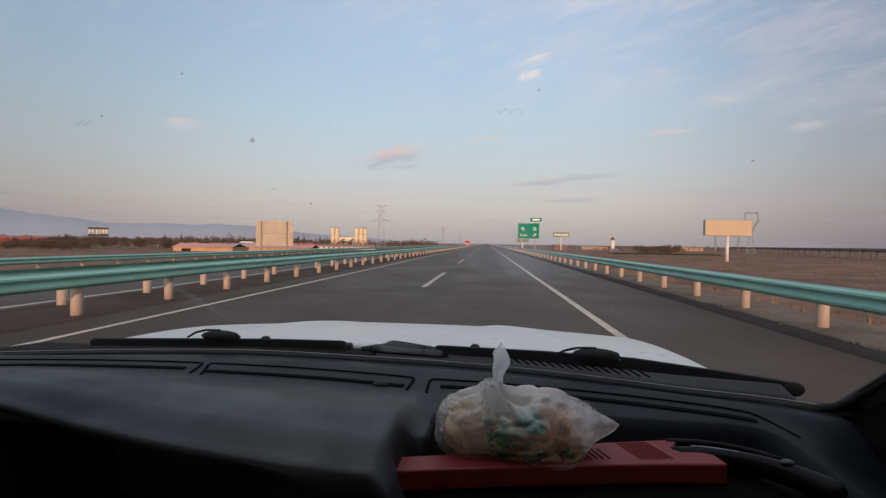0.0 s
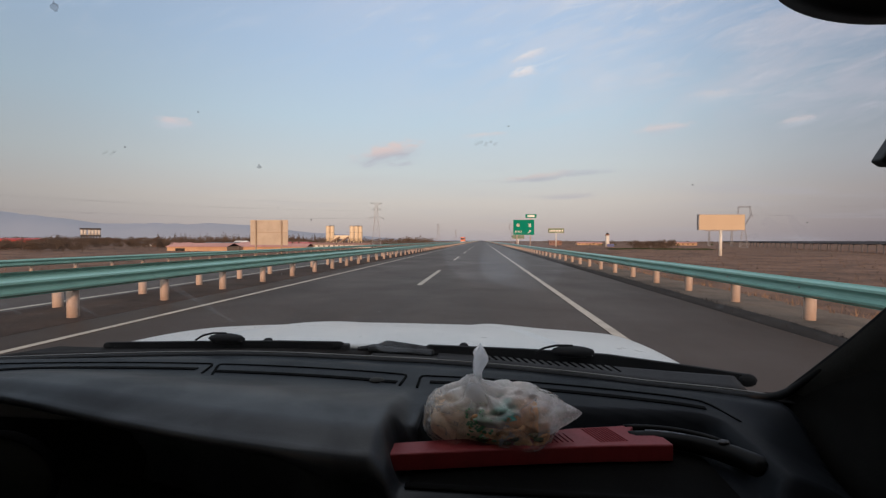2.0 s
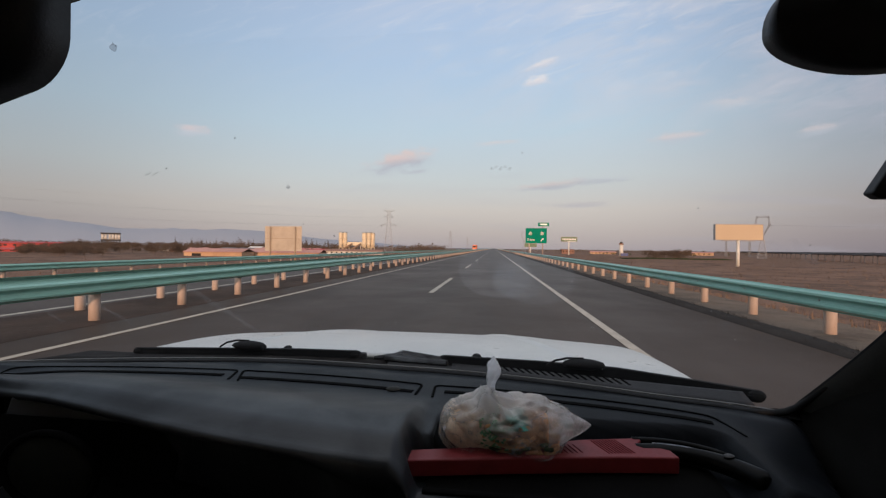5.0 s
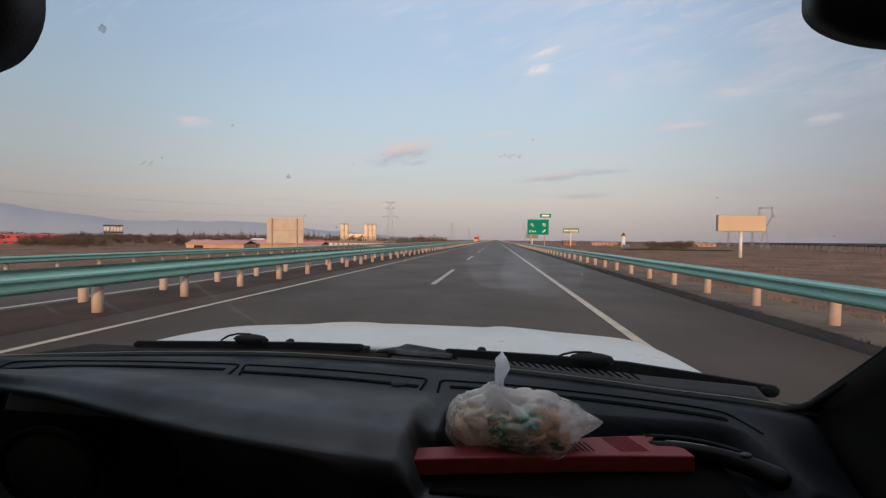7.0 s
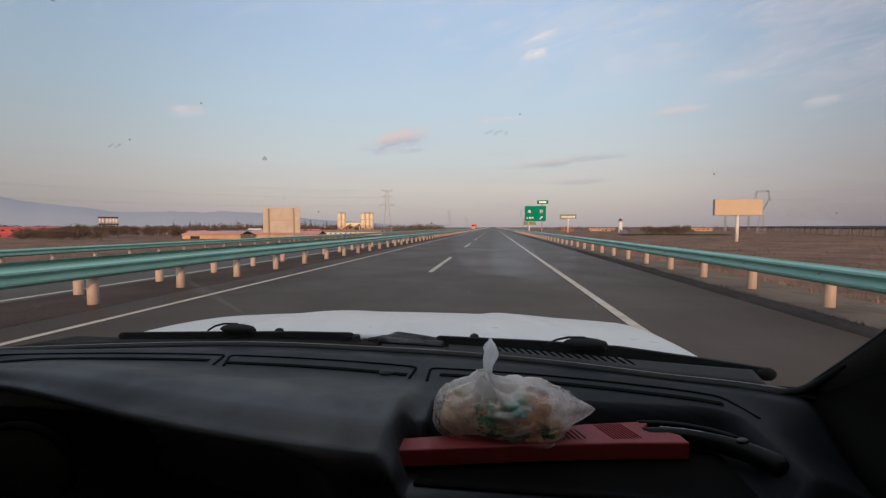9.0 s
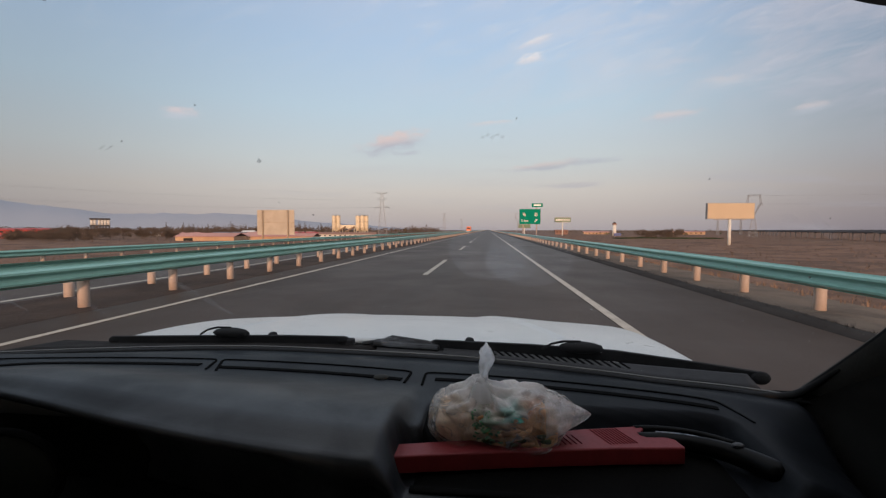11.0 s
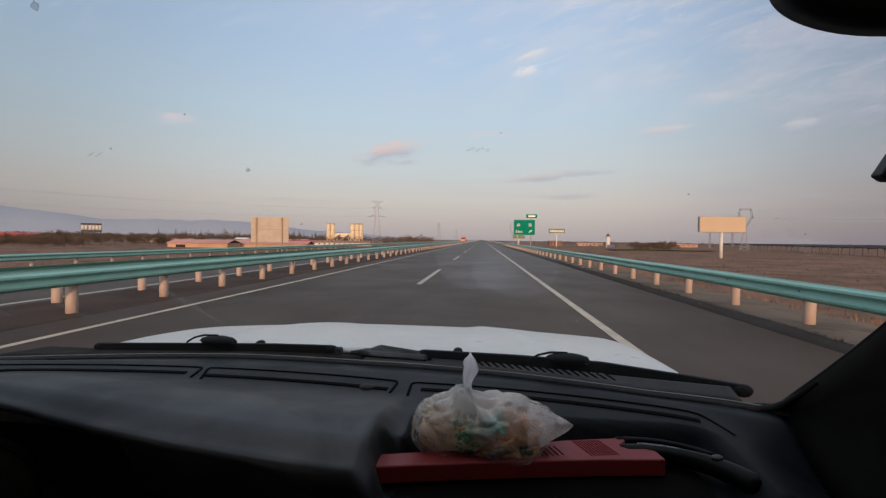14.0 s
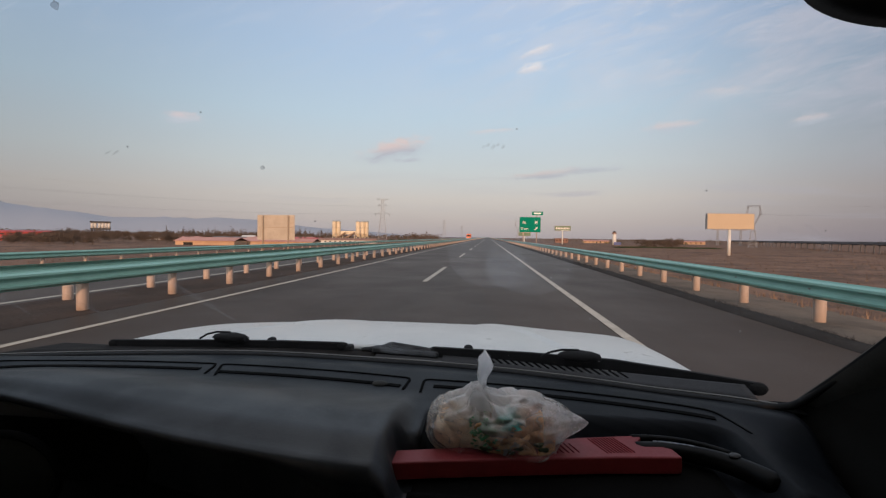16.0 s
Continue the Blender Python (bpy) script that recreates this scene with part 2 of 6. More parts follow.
SILO = surface("silo_steel", (0.72, 0.60, 0.42), 0.55, dark=(0.45, 0.36, 0.26), scale=0.25, grain=3.0, wear=0.5)
DARK_STEEL = surface("dark_steel_frame", (0.045, 0.042, 0.042), 0.8, scale=0.4, grain=5.0)
RUST = surface("rusty_conveyor", (0.28, 0.19, 0.13), 0.8, scale=0.5, grain=6.0)
ROOF_TAN = surface("tan_sheet_roof", (0.52, 0.33, 0.20), 0.8, scale=0.1, grain=2.0, wear=0.5)
ROOF_PINK = surface("pink_sheet_roof", (0.47, 0.24, 0.20), 0.8, scale=0.1, grain=2.0, wear=0.5)
BRICK = surface("brick_wall", (0.264, 0.143, 0.104), 0.9, scale=0.3, grain=4.0)
RED = surface("red_sheet", (0.42, 0.03, 0.03), 0.6, scale=0.1, grain=2.0, wear=0.4)
DARK_OPENING = surface("dark_opening", (0.02, 0.018, 0.016), 0.9, wear=0.2, bump=0)
LEAF = surface("autumn_leaves", (0.125, 0.088, 0.064), 0.9, dark=(0.060, 0.046, 0.036), scale=0.5, grain=5.0, wear=0.8, spec=0.1)
LEAF_GREEN = surface("dusty_green_leaves", (0.055, 0.075, 0.028), 0.9, dark=(0.03, 0.04, 0.018), scale=0.5, grain=5.0, wear=0.8, spec=0.1)
GRASS = surface("dry_grass", (0.30, 0.19, 0.125), 0.95, dark=(0.16, 0.10, 0.07), scale=1.0, grain=10.0, wear=0.8, spec=0.1, bump=0)
BARK = surface("bark", (0.12, 0.085, 0.06), 0.95, scale=3.0, grain=30.0)
# the pale blue-grey puts distance haze into the mountain colour
MOUNTAIN = surface("haze_coloured_mountain", (0.320, 0.335, 0.378), 1.0, dark=(0.30, 0.315, 0.36), scale=0.004, grain=0.02, wear=0.5, spec=0.0, bump=0)
ORANGE = surface("orange_cab", (0.62, 0.12, 0.03), 0.4, scale=1.0, grain=8.0, wear=0.2)
RUBBER = surface("black_rubber", (0.012, 0.012, 0.013), 0.75, scale=20.0, grain=200.0, wear=0.3, bump=0.1, height=0.001, spec=0.2)
CABLE = surface("cable", (0.10, 0.10, 0.11), 0.6, wear=0.1, bump=0)
DASH = surface("dash_plastic", (0.0072, 0.0084, 0.0106), 0.52, dark=(0.0050, 0.0058, 0.0072), scale=7.0, grain=420.0, bump=0.18, wear=0.45, height=0.0012, spec=0.125, sheen=0.40)
TRAY_SHADE = surface("tray_shade_black", (0.004, 0.0038, 0.0036), 0.9, scale=9.0, grain=300.0, bump=0.3, wear=0.4, height=0.001, spec=0.06)
DASH_DARK = surface("dark_plastic", (0.014, 0.014, 0.016), 0.6, scale=9.0, grain=420.0, bump=0.3, wear=0.4, height=0.001)
DOOR_BLACK = surface("black_door_plastic", (0.0065, 0.006, 0.005), 0.9, scale=9.0, grain=420.0, bump=0.3, wear=0.4, height=0.001, spec=0.12)
SLOT = surface("slot_black", (0.003, 0.003, 0.003), 0.95, wear=0.1, bump=0, spec=0.04)
RIB = surface("cowl_rib_plastic", (0.10, 0.10, 0.105), 0.8, wear=0.3, bump=0, spec=0.2)
LINING = surface("pillar_lining", (0.015, 0.014, 0.0105), 0.9, scale=9.0, grain=300.0, bump=0.3, wear=0.4, height=0.001)
HEADLINER = surface("headliner_cloth", (0.50, 0.47, 0.43), 0.95, scale=5.0, grain=260.0, bump=0.3, wear=0.3, height=0.001)
COWL_BLACK = surface("dusty_black_cowl", (0.017, 0.0145, 0.0135), 0.85, dark=(0.009, 0.008, 0.008), scale=18.0, grain=200.0, bump=0.4, wear=0.8, height=0.001, spec=0.10)
COWL_GREY = surface("grey_cowl_plastic", (0.0211, 0.0211, 0.0234), 0.8, scale=9.0, grain=200.0, bump=0.2, wear=0.5, height=0.001)
DIAL = surface("dull_dial_cover", (0.011, 0.012, 0.010), 0.6, spec=0.10, scale=9.0, grain=100.0, bump=0.0, wear=0.4)
CAR_WHITE = surface("white_car_paint", (0.52, 0.515, 0.505), 0.34, dark=(0.42, 0.41, 0.395), scale=3.0, grain=30.0, wear=0.25, bump=0)
TRIM_GREY = surface("grey_trim_strip", (0.13, 0.125, 0.12), 0.7, scale=5.0, grain=90.0, wear=0.6, bump=0.1, height=0.001, spec=0.3)
HANDLE_BLACK = surface("black_handle_plastic", (0.0025, 0.0025, 0.0025), 0.36, scale=20.0, grain=150.0, bump=0.1, wear=0.3, height=0.001, spec=0.10)
LOCK_GROOVE = surface("red_plastic_groove", (0.10, 0.006, 0.009), 0.7, wear=0.2, bump=0, spec=0.1)
TOOL_RED = surface("red_plastic", (0.19, 0.0095, 0.013), 0.6, dark=(0.11, 0.006, 0.009), scale=14.0, grain=220.0, bump=0.1, wear=0.5, height=0.001)
CHROME = surface("worn_chrome", (0.45, 0.45, 0.47), 0.3, 1.0, scale=30.0, grain=200.0)
DOUGH = surface("pale_dough", (0.92, 0.76, 0.58), 0.75, dark=(0.62, 0.43, 0.28), scale=30.0, grain=150.0, bump=0.4, wear=0.7, height=0.003, thin=0.45)
BUN = surface("browned_dough", (0.86, 0.50, 0.27), 0.7, dark=(0.42, 0.20, 0.09), scale=34.0, grain=160.0, bump=0.5, wear=0.8, height=0.003, thin=0.35)
FRIED = surface("fried_dough", (0.74, 0.42, 0.21), 0.6, dark=(0.34, 0.16, 0.07), scale=40.0, grain=200.0, bump=0.4, wear=0.8, height=0.003, thin=0.35)
PRINT_TEAL = surface("teal_print", (0.03, 0.42, 0.36), 0.5, wear=0.3, bump=0)
PRINT_GREEN = surface("green_print", (0.08, 0.32, 0.15), 0.5, wear=0.3, bump=0)


def film_material(name, amount, tint, gloss, streaks=0.0, dirt_and_reflections=(), knot=None, through_light=0.9, gathered=0.0):
    """A clear sheet: mostly see-through, a little milky and glossy, with smears of dust and painted reflections at
    given places.
    """
    m = bpy.data.materials.new(name)
    m.use_nodes = True
    k = Nodes(m.node_tree)
    at = k.add("ShaderNodeTexCoord").outputs["Object"]
    clear, milk, shine = k.add("ShaderNodeBsdfTransparent"), k.add("ShaderNodeBsdfDiffuse"), k.add("ShaderNodeBsdfGlossy")
    thin, veil_mix = k.add("ShaderNodeBsdfTranslucent"), k.add("ShaderNodeMixShader")
    thin.inputs[0].default_value = (*tint, 1)
    veil_mix.inputs[0].default_value = through_light
    k.link(milk.outputs[0], veil_mix.inputs[1]), k.link(thin.outputs[0], veil_mix.inputs[2])
    milk.inputs[0].default_value = (*tint, 1)
    shine.inputs["Roughness"].default_value = 0.055 if streaks else 0.03
    fac = amount
    if streaks:
        fold = k.noise(k.scaled(at, (1.0, 1.0, 1.4)), 17.0, 3.0, 0.45, 1.6)
        ridge = k.math("SUBTRACT", 1.0, k.smooth(k.math("ABSOLUTE", k.math("SUBTRACT", fold, 0.5)), 0.0, 0.045))
        fac = k.math("ADD", amount, k.math("MULTIPLY", k.math("ADD", k.smooth(fold, 0.46, 0.70), k.math("MULTIPLY", ridge, 0.35)), streaks), clamp=True)
        crinkle = k.noise(k.scaled(at, (1.0, 1.0, 0.7)), 46.0, 2.0, 0.5, 1.2)
        line = k.math("SUBTRACT", 1.0, k.smooth(k.math("ABSOLUTE", k.math("SUBTRACT", crinkle, 0.5)), 0.0, 0.012))
        fac = k.math("ADD", fac, k.math("MULTIPLY", line, streaks * 0.8), clamp=True)
        b = k.add("ShaderNodeBump")
        b.inputs["Strength"].default_value, b.inputs["Distance"].default_value = 1.0, 0.010
        k.link(k.math("ADD", fold, k.math("MULTIPLY", k.math("ABSOLUTE", k.math("SUBTRACT", crinkle, 0.5)), 0.55)), b.inputs["Height"])
        k.link(b.outputs[0], shine.inputs["Normal"]), k.link(b.outputs[0], milk.inputs["Normal"])
    if gathered:
        apart = k.add("ShaderNodeSeparateXYZ")
        k.link(at, apart.inputs[0])
        fac = k.math("ADD", fac, k.math("MULTIPLY", k.smooth(apart.outputs[2], 0.046, 0.080), gathered), clamp=True)
    if knot:
        d = k.add("ShaderNodeVectorMath", operation="DISTANCE")
        k.link(at, d.inputs[0])
        d.inputs[1].default_value = knot
        fac = k.math("ADD", fac, k.math("MULTIPLY", k.math("SUBTRACT", 1.0, k.smooth(d.outputs["Value"], 0.020, 0.088)), 0.95), clamp=True)
    for x, y, z, r, amp in dirt_and_reflections:
        d = k.add("ShaderNodeVectorMath", operation="DISTANCE")
        k.link(at, d.inputs[0])
        d.inputs[1].default_value = (x, y, z)
        fac = k.math("ADD", fac, k.math("MULTIPLY", k.math("SUBTRACT", 1.0, k.smooth(d.outputs["Value"], r * 0.86, r)), amp))
    if dirt_and_reflections:
        dust = k.noise(at, 9.0, 5.0, 0.65, 0.4)
        fac = k.math("ADD", fac, k.math("MULTIPLY", k.smooth(dust, 0.5, 0.8), 0.012))
    one, two = k.add("ShaderNodeMixShader"), k.add("ShaderNodeMixShader")
    k.put(one.inputs[0], fac)
    k.link(clear.outputs[0], one.inputs[1]), k.link(veil_mix.outputs[0], one.inputs[2])
    if streaks:
        rim = k.add("ShaderNodeLayerWeight")
        rim.inputs[0].default_value = 0.25
        k.link(b.outputs[0], rim.inputs["Normal"])
        k.link(k.math("ADD", k.math("MULTIPLY", rim.outputs["Fresnel"], 0.6), gloss, clamp=True), two.inputs[0])
    else:
        two.inputs[0].default_value = gloss
    k.link(one.outputs[0], two.inputs[1]), k.link(shine.outputs[0], two.inputs[2])
    k.link(two.outputs[0], k.add("ShaderNodeOutputMaterial").inputs[0])
    return m


DUST = film_material("pale_dust_fleck", 0.30, (0.85, 0.82, 0.80), 0.0)
GREY_STROKE = film_material("grey_glass_stroke", 0.05, (0.32, 0.35, 0.38), 0.0)
SMEAR_AND_REFLECTION = film_material("pale_smear_and_reflection", 0.040, (0.80, 0.80, 0.82), 0.0)
SPECK = film_material("windscreen_speck", 0.22, (0.20, 0.21, 0.23), 0.0)
GLASS = film_material("windscreen_glass", 0.004, (0.45, 0.47, 0.5), 0.012)
BAG_FILM = film_material("plastic_bag_film", 0.05, (0.99, 0.98, 0.97), 0.05, streaks=0.30, gathered=0.12, knot=(-0.006, 0.010, 0.108), through_light=0.62)
CORNER_FILM = film_material("doubled_bag_film", 0.30, (0.99, 0.94, 0.93), 0.06, streaks=0.30, through_light=0.62)
KNOT_FILM = film_material("twisted_bag_film", 0.98, (0.99, 0.99, 1.0), 0.02, streaks=0.3, through_light=0.95)


# ---- mesh helpers ----
def part(name, bm, material, parent=None, label="", smooth=False):
    """Link a bmesh as one mesh object, under a thing or a part where one is given."""
    me = bpy.data.meshes.new(name)
    bm.to_mesh(me)
    bm.free()
    me.materials.append(material)
    if smooth:
        me.polygons.foreach_set("use_smooth", [True] * len(me.polygons))
    ob = new(name, me)
    if parent is not None:
        ob.parent = parent
    return tagged(ob, label)


def share(name, ob, parent, m):
    """Another object on the same mesh."""
    twin = new(name, ob.data)
    twin.parent = parent
    twin.matrix_basis = m
    return twin


def thing(name, label, category, at=(0, 0, 0), turn=0.0, group="", kind=""):
    ob = new(name)
    ob.matrix_basis = pose(*at, 0, 0, turn)
    ob.empty_display_size = 0.2
    return tagged(ob, label, category, group, kind)


def box(bm, centre, size, m=None, bevel=0.0):
    made = bmesh.ops.create_cube(bm, size=1.0)["verts"]
    bmesh.ops.scale(bm, vec=size, verts=made)
    if bevel:
        edges = list({e for v in made for e in v.link_edges})
        made = list({v for f in bmesh.ops.bevel(bm, geom=edges, offset=bevel, segments=2, profile=0.5, affect="EDGES")["faces"] for v in f.verts} | {v for v in made if v.is_valid})
    if m is not None:
        bmesh.ops.transform(bm, matrix=m, verts=made)
    bmesh.ops.translate(bm, vec=centre, verts=made)
    return bm


def rod(bm, a, b, r0, r1=None, seg=8):
    a, b = Vector(a), Vector(b)
    made = bmesh.ops.create_cone(bm, cap_ends=True, segments=seg, radius1=r0, radius2=r0 if r1 is None else r1, depth=(b - a).length)["verts"]
    bmesh.ops.transform(bm, matrix=Matrix.Translation((a + b) / 2) @ (b - a).to_track_quat("Z", "Y").to_matrix().to_4x4(), verts=made)
    return bm


def ball(bm, centre, size, sub=2, rough=0.0, freq=3.0, seed=0.0):
    made = bmesh.ops.create_icosphere(bm, subdivisions=sub, radius=1.0)["verts"]
    for v in made:
        if rough:
            v.co *= 1 + rough * noise.noise(v.co * freq + Vector((seed, seed * 1.7, 0)))
        v.co = Vector((v.co.x * size[0], v.co.y * size[1], v.co.z * size[2])) + Vector(centre)
    return bm


def sheet(rows, closed=False):
    """A bmesh from rows of points of equal length."""
    bm = bmesh.new()
    grid = [[bm.verts.new(p) for p in row] for row in rows]
    for a, b in zip(grid, grid[1:]):
        for i in range(len(a) - (0 if closed else 1)):
            j = (i + 1) % len(a)
            bm.faces.new((a[i], a[j], b[j], b[i]))
    bmesh.ops.recalc_face_normals(bm, faces=bm.faces)
    return bm


def extrude_profile(profile, y0, y1, step=None):
    """A closed x-z profile drawn along y, with capped ends."""
    count = max(1, round((y1 - y0) / step)) if step else 1
    bm = sheet([[(x, y0 + (y1 - y0) * i / count, z) for x, z in profile] for i in range(count + 1)], closed=True)
    bm.verts.ensure_lookup_table()
    k = len(profile)
    bm.faces.new([bm.verts[i] for i in range(k)])
    bm.faces.new([bm.verts[len(bm.verts) - k + i] for i in range(k)])
    bmesh.ops.recalc_face_normals(bm, faces=bm.faces)
    return bm


def solid(bm, depth):
    """Give an open sheet a thickness away from its upper side."""
    bm.normal_update()
    if sum(f.normal.z * f.calc_area() for f in bm.faces) < 0:
        bmesh.ops.reverse_faces(bm, faces=bm.faces[:])
        bm.normal_update()
    faces, rim = bm.faces[:], [e for e in bm.edges if len(e.link_faces) == 1]
    below = {v: bm.verts.new(v.co - v.normal * depth) for v in bm.verts[:]}
    for f in faces:
        bm.faces.new([below[v] for v in reversed(f.verts)])
    for e in rim:
        a, b = e.verts
        bm.faces.new((a, b, below[b], below[a]))
    bmesh.ops.recalc_face_normals(bm, faces=bm.faces[:])
    return bm


def tube(points, radii, seg=8):
    """One closed tube along points."""
    rows = []
    for i, p in enumerate(points):
        d = (Vector(points[min(len(points) - 1, i + 1)]) - Vector(points[max(0, i - 1)])).normalized()
        q = d.to_track_quat("Z", "Y")
        rows.append([Vector(p) + q @ Vector((math.cos(a) * radii[i], math.sin(a) * radii[i], 0)) for a in [math.tau * k / seg for k in range(seg)]])
    bm = sheet(rows, closed=True)
    bm.verts.ensure_lookup_table()
    bm.faces.new([bm.verts[k] for k in range(seg)])
    bm.faces.new([bm.verts[len(bm.verts) - seg + k] for k in range(seg)])
    bmesh.ops.recalc_face_normals(bm, faces=bm.faces)
    return bm


# ---- ground and road ----
FIELD = -4.8


def ground_height(x, y):
    if x > 6.6:
        k = min(1.0, (x - 6.6) / 9.0)
    elif x < -20.6:
        k = min(1.0, (-20.6 - x) / 9.0)
    else:
        return -0.06 - (0.02 * (-8 - x) if x < -8 else 0)
    rough = 0.28 * noise.noise(Vector((x * 0.05, y * 0.02, 0))) + 0.16 * noise.noise(Vector((x * 0.22, y * 0.11, 3)))
    edge = -0.06 if x > 0 else -0.31
    return edge + (FIELD - edge) * (k * k * (3 - 2 * k)) + rough * k * (1 if abs(x) < 900 else 0)


xs = [-4600, -2500, -1400, -800, -500, -350, -250, -190, -150, -120, -98, -82, -70, -60, -52, -46, -40, -36, -33, -31, -29, -27, -25, -23, -21.8, -20.6, -14, -8, -7, 0, 6.5,
      6.6, 7.8, 9, 10.2, 11.4, 12.6, 14, 15.6, 18, 22, 26, 31, 37, 44, 52, 61, 71, 82, 95, 110, 130, 155, 190, 240, 320, 450, 700, 1200, 2400, 4600]
ys = [-600, -300, -150, -80] + [i * 6 for i in range(-8, 60)] + [360 + 15 * i for i in range(24)] + [740, 800, 900, 1050, 1250, 1500, 2000, 2800, 3600, 4600]
tagged(part("ground", sheet([[(x, y, ground_height(x, y)) for x in xs] for y in ys]), SOIL, smooth=True), "dry brown open field below the road embankment", "ground", kind="structure")

road = tagged(part("road", extrude_profile([(-6.40, -0.05), (-6.40, 0.0), (4.415, 0.0), (4.415, -0.05)], -400, 4400, 60), ASPHALT), "dark grey asphalt motorway carriageway", "road", kind="structure")
tagged(part("road_opposite", extrude_profile([(-19.2, -0.30), (-19.2, -0.20), (-8.6, -0.02), (-8.6, -0.10)], -400, 4400, 60), ASPHALT), "dark grey asphalt carriageway for oncoming traffic", "road", kind="structure")
tagged(part("median", extrude_profile([(-8.595, -0.10), (-8.595, -0.012), (-7.5, 0.012), (-6.405, 0.003), (-6.405, -0.05)], -400, 4400, 60), MEDIAN), "dusty asphalt median strip between the carriageways", "median", kind="structure")
tagged(part("verge", extrude_profile([(4.885, -0.10), (4.885, 0.015), (5.6, 0.02), (6.7, -0.04), (6.7, -0.12)], -400, 4400, 60), VERGE), "pale gravel verge beside the guardrail", "verge", kind="structure")
kerb_rows = []
for i in range(340):
    y = -20 + 0.5 * i
    rough = [noise.noise(Vector((j * 1.7, y * 0.9, 2.0))) + 0.6 * noise.noise(Vector((j * 2.3, y * 2.6, 7.0))) for j in range(6)]
    kerb_rows.append([(x + 0.045 * r * (0 < j < 5), y, z + 0.020 * r * (0 < j < 5)) for j, ((x, z), r) in enumerate(zip(((4.405, -0.03), (4.44, 0.022), (4.53, 0.05), (4.70, 0.055), (4.82, 0.04), (4.90, -0.03)), rough))])
tagged(part("kerb", sheet(kerb_rows), KERB, smooth=True), "crumbling dark kerb and dirt along the hard shoulder", "kerb", kind="structure")
tagged(part("kerb", extrude_profile([(4.42, -0.05), (4.42, 0.012), (4.50, 0.045), (4.72, 0.055), (4.84, 0.045), (4.88, 0.02), (4.88, -0.05)], 149.5, 4400, 60), KERB), "low black asphalt kerb along the hard shoulder", "kerb", kind="structure")


def line(name, x, z, y0, y1, width, label):
    bm = bmesh.new()
    box(bm, (x, (y0 + y1) / 2, z), (width, y1 - y0, 0.004))
    return tagged(part(name, bm, PAINT), label, "road marking", kind="structure")


line("edge_line", 1.88, 0.006, -400, 4300, 0.145, "worn white line along the hard shoulder")
line("edge_line", -5.50, 0.006, -400, 4300, 0.125, "worn white line along the median")
line("edge_line", -8.95, -0.022, -400, 4300, 0.16, "worn white line of the opposite carriageway")
line("edge_line", -16.9, -0.155, -400, 4300, 0.16, "worn white outer line of the opposite carriageway")
bm = bmesh.new()
box(bm, (0, 3, 0), (0.15, 6.0, 0.004))
dash = tagged(part("lane_dash", bm, PAINT), "worn white lane dash on asphalt", "road marking", "lane dashes", "structure")
dash.location = (-1.82, 11.9 - 45, 0.006)
for i in range(-2, 45):
    if i != -3:
        copy_thing(dash, pose(-1.82, 11.9 + 15 * i, 0.006))
far_dash = tagged(part("lane_dash", box(bmesh.new(), (0, 3, 0), (0.15, 6.0, 0.004), Matrix.Rotation(radians(-1.0), 4, "Y")), PAINT), "worn white lane dash of the opposite carriageway", "road marking", "lane dashes opposite", "structure")
far_dash.location = (-12.9, -20, -0.075)
for i in range(30):
    copy_thing(far_dash, pose(-12.9, -5 + 15 * i, -0.075))

# ---- guardrails ----
WAVE = [(0.0, 0.0), (0.012, 0.022), (0.075, 0.050), (0.080, 0.085), (0.030, 0.125), (0.020, 0.155), (0.030, 0.185), (0.080, 0.225), (0.075, 0.260), (0.012, 0.288), (0.0, 0.310)]


def beam_mesh(length):
    """One W-shaped beam that starts at y = 0, its waves towards +x."""
    outer = [(x, z) for x, z in WAVE]
    inner = [(x - 0.006, z) for x, z in reversed(WAVE)]
    return extrude_profile(outer + inner, 0, length)


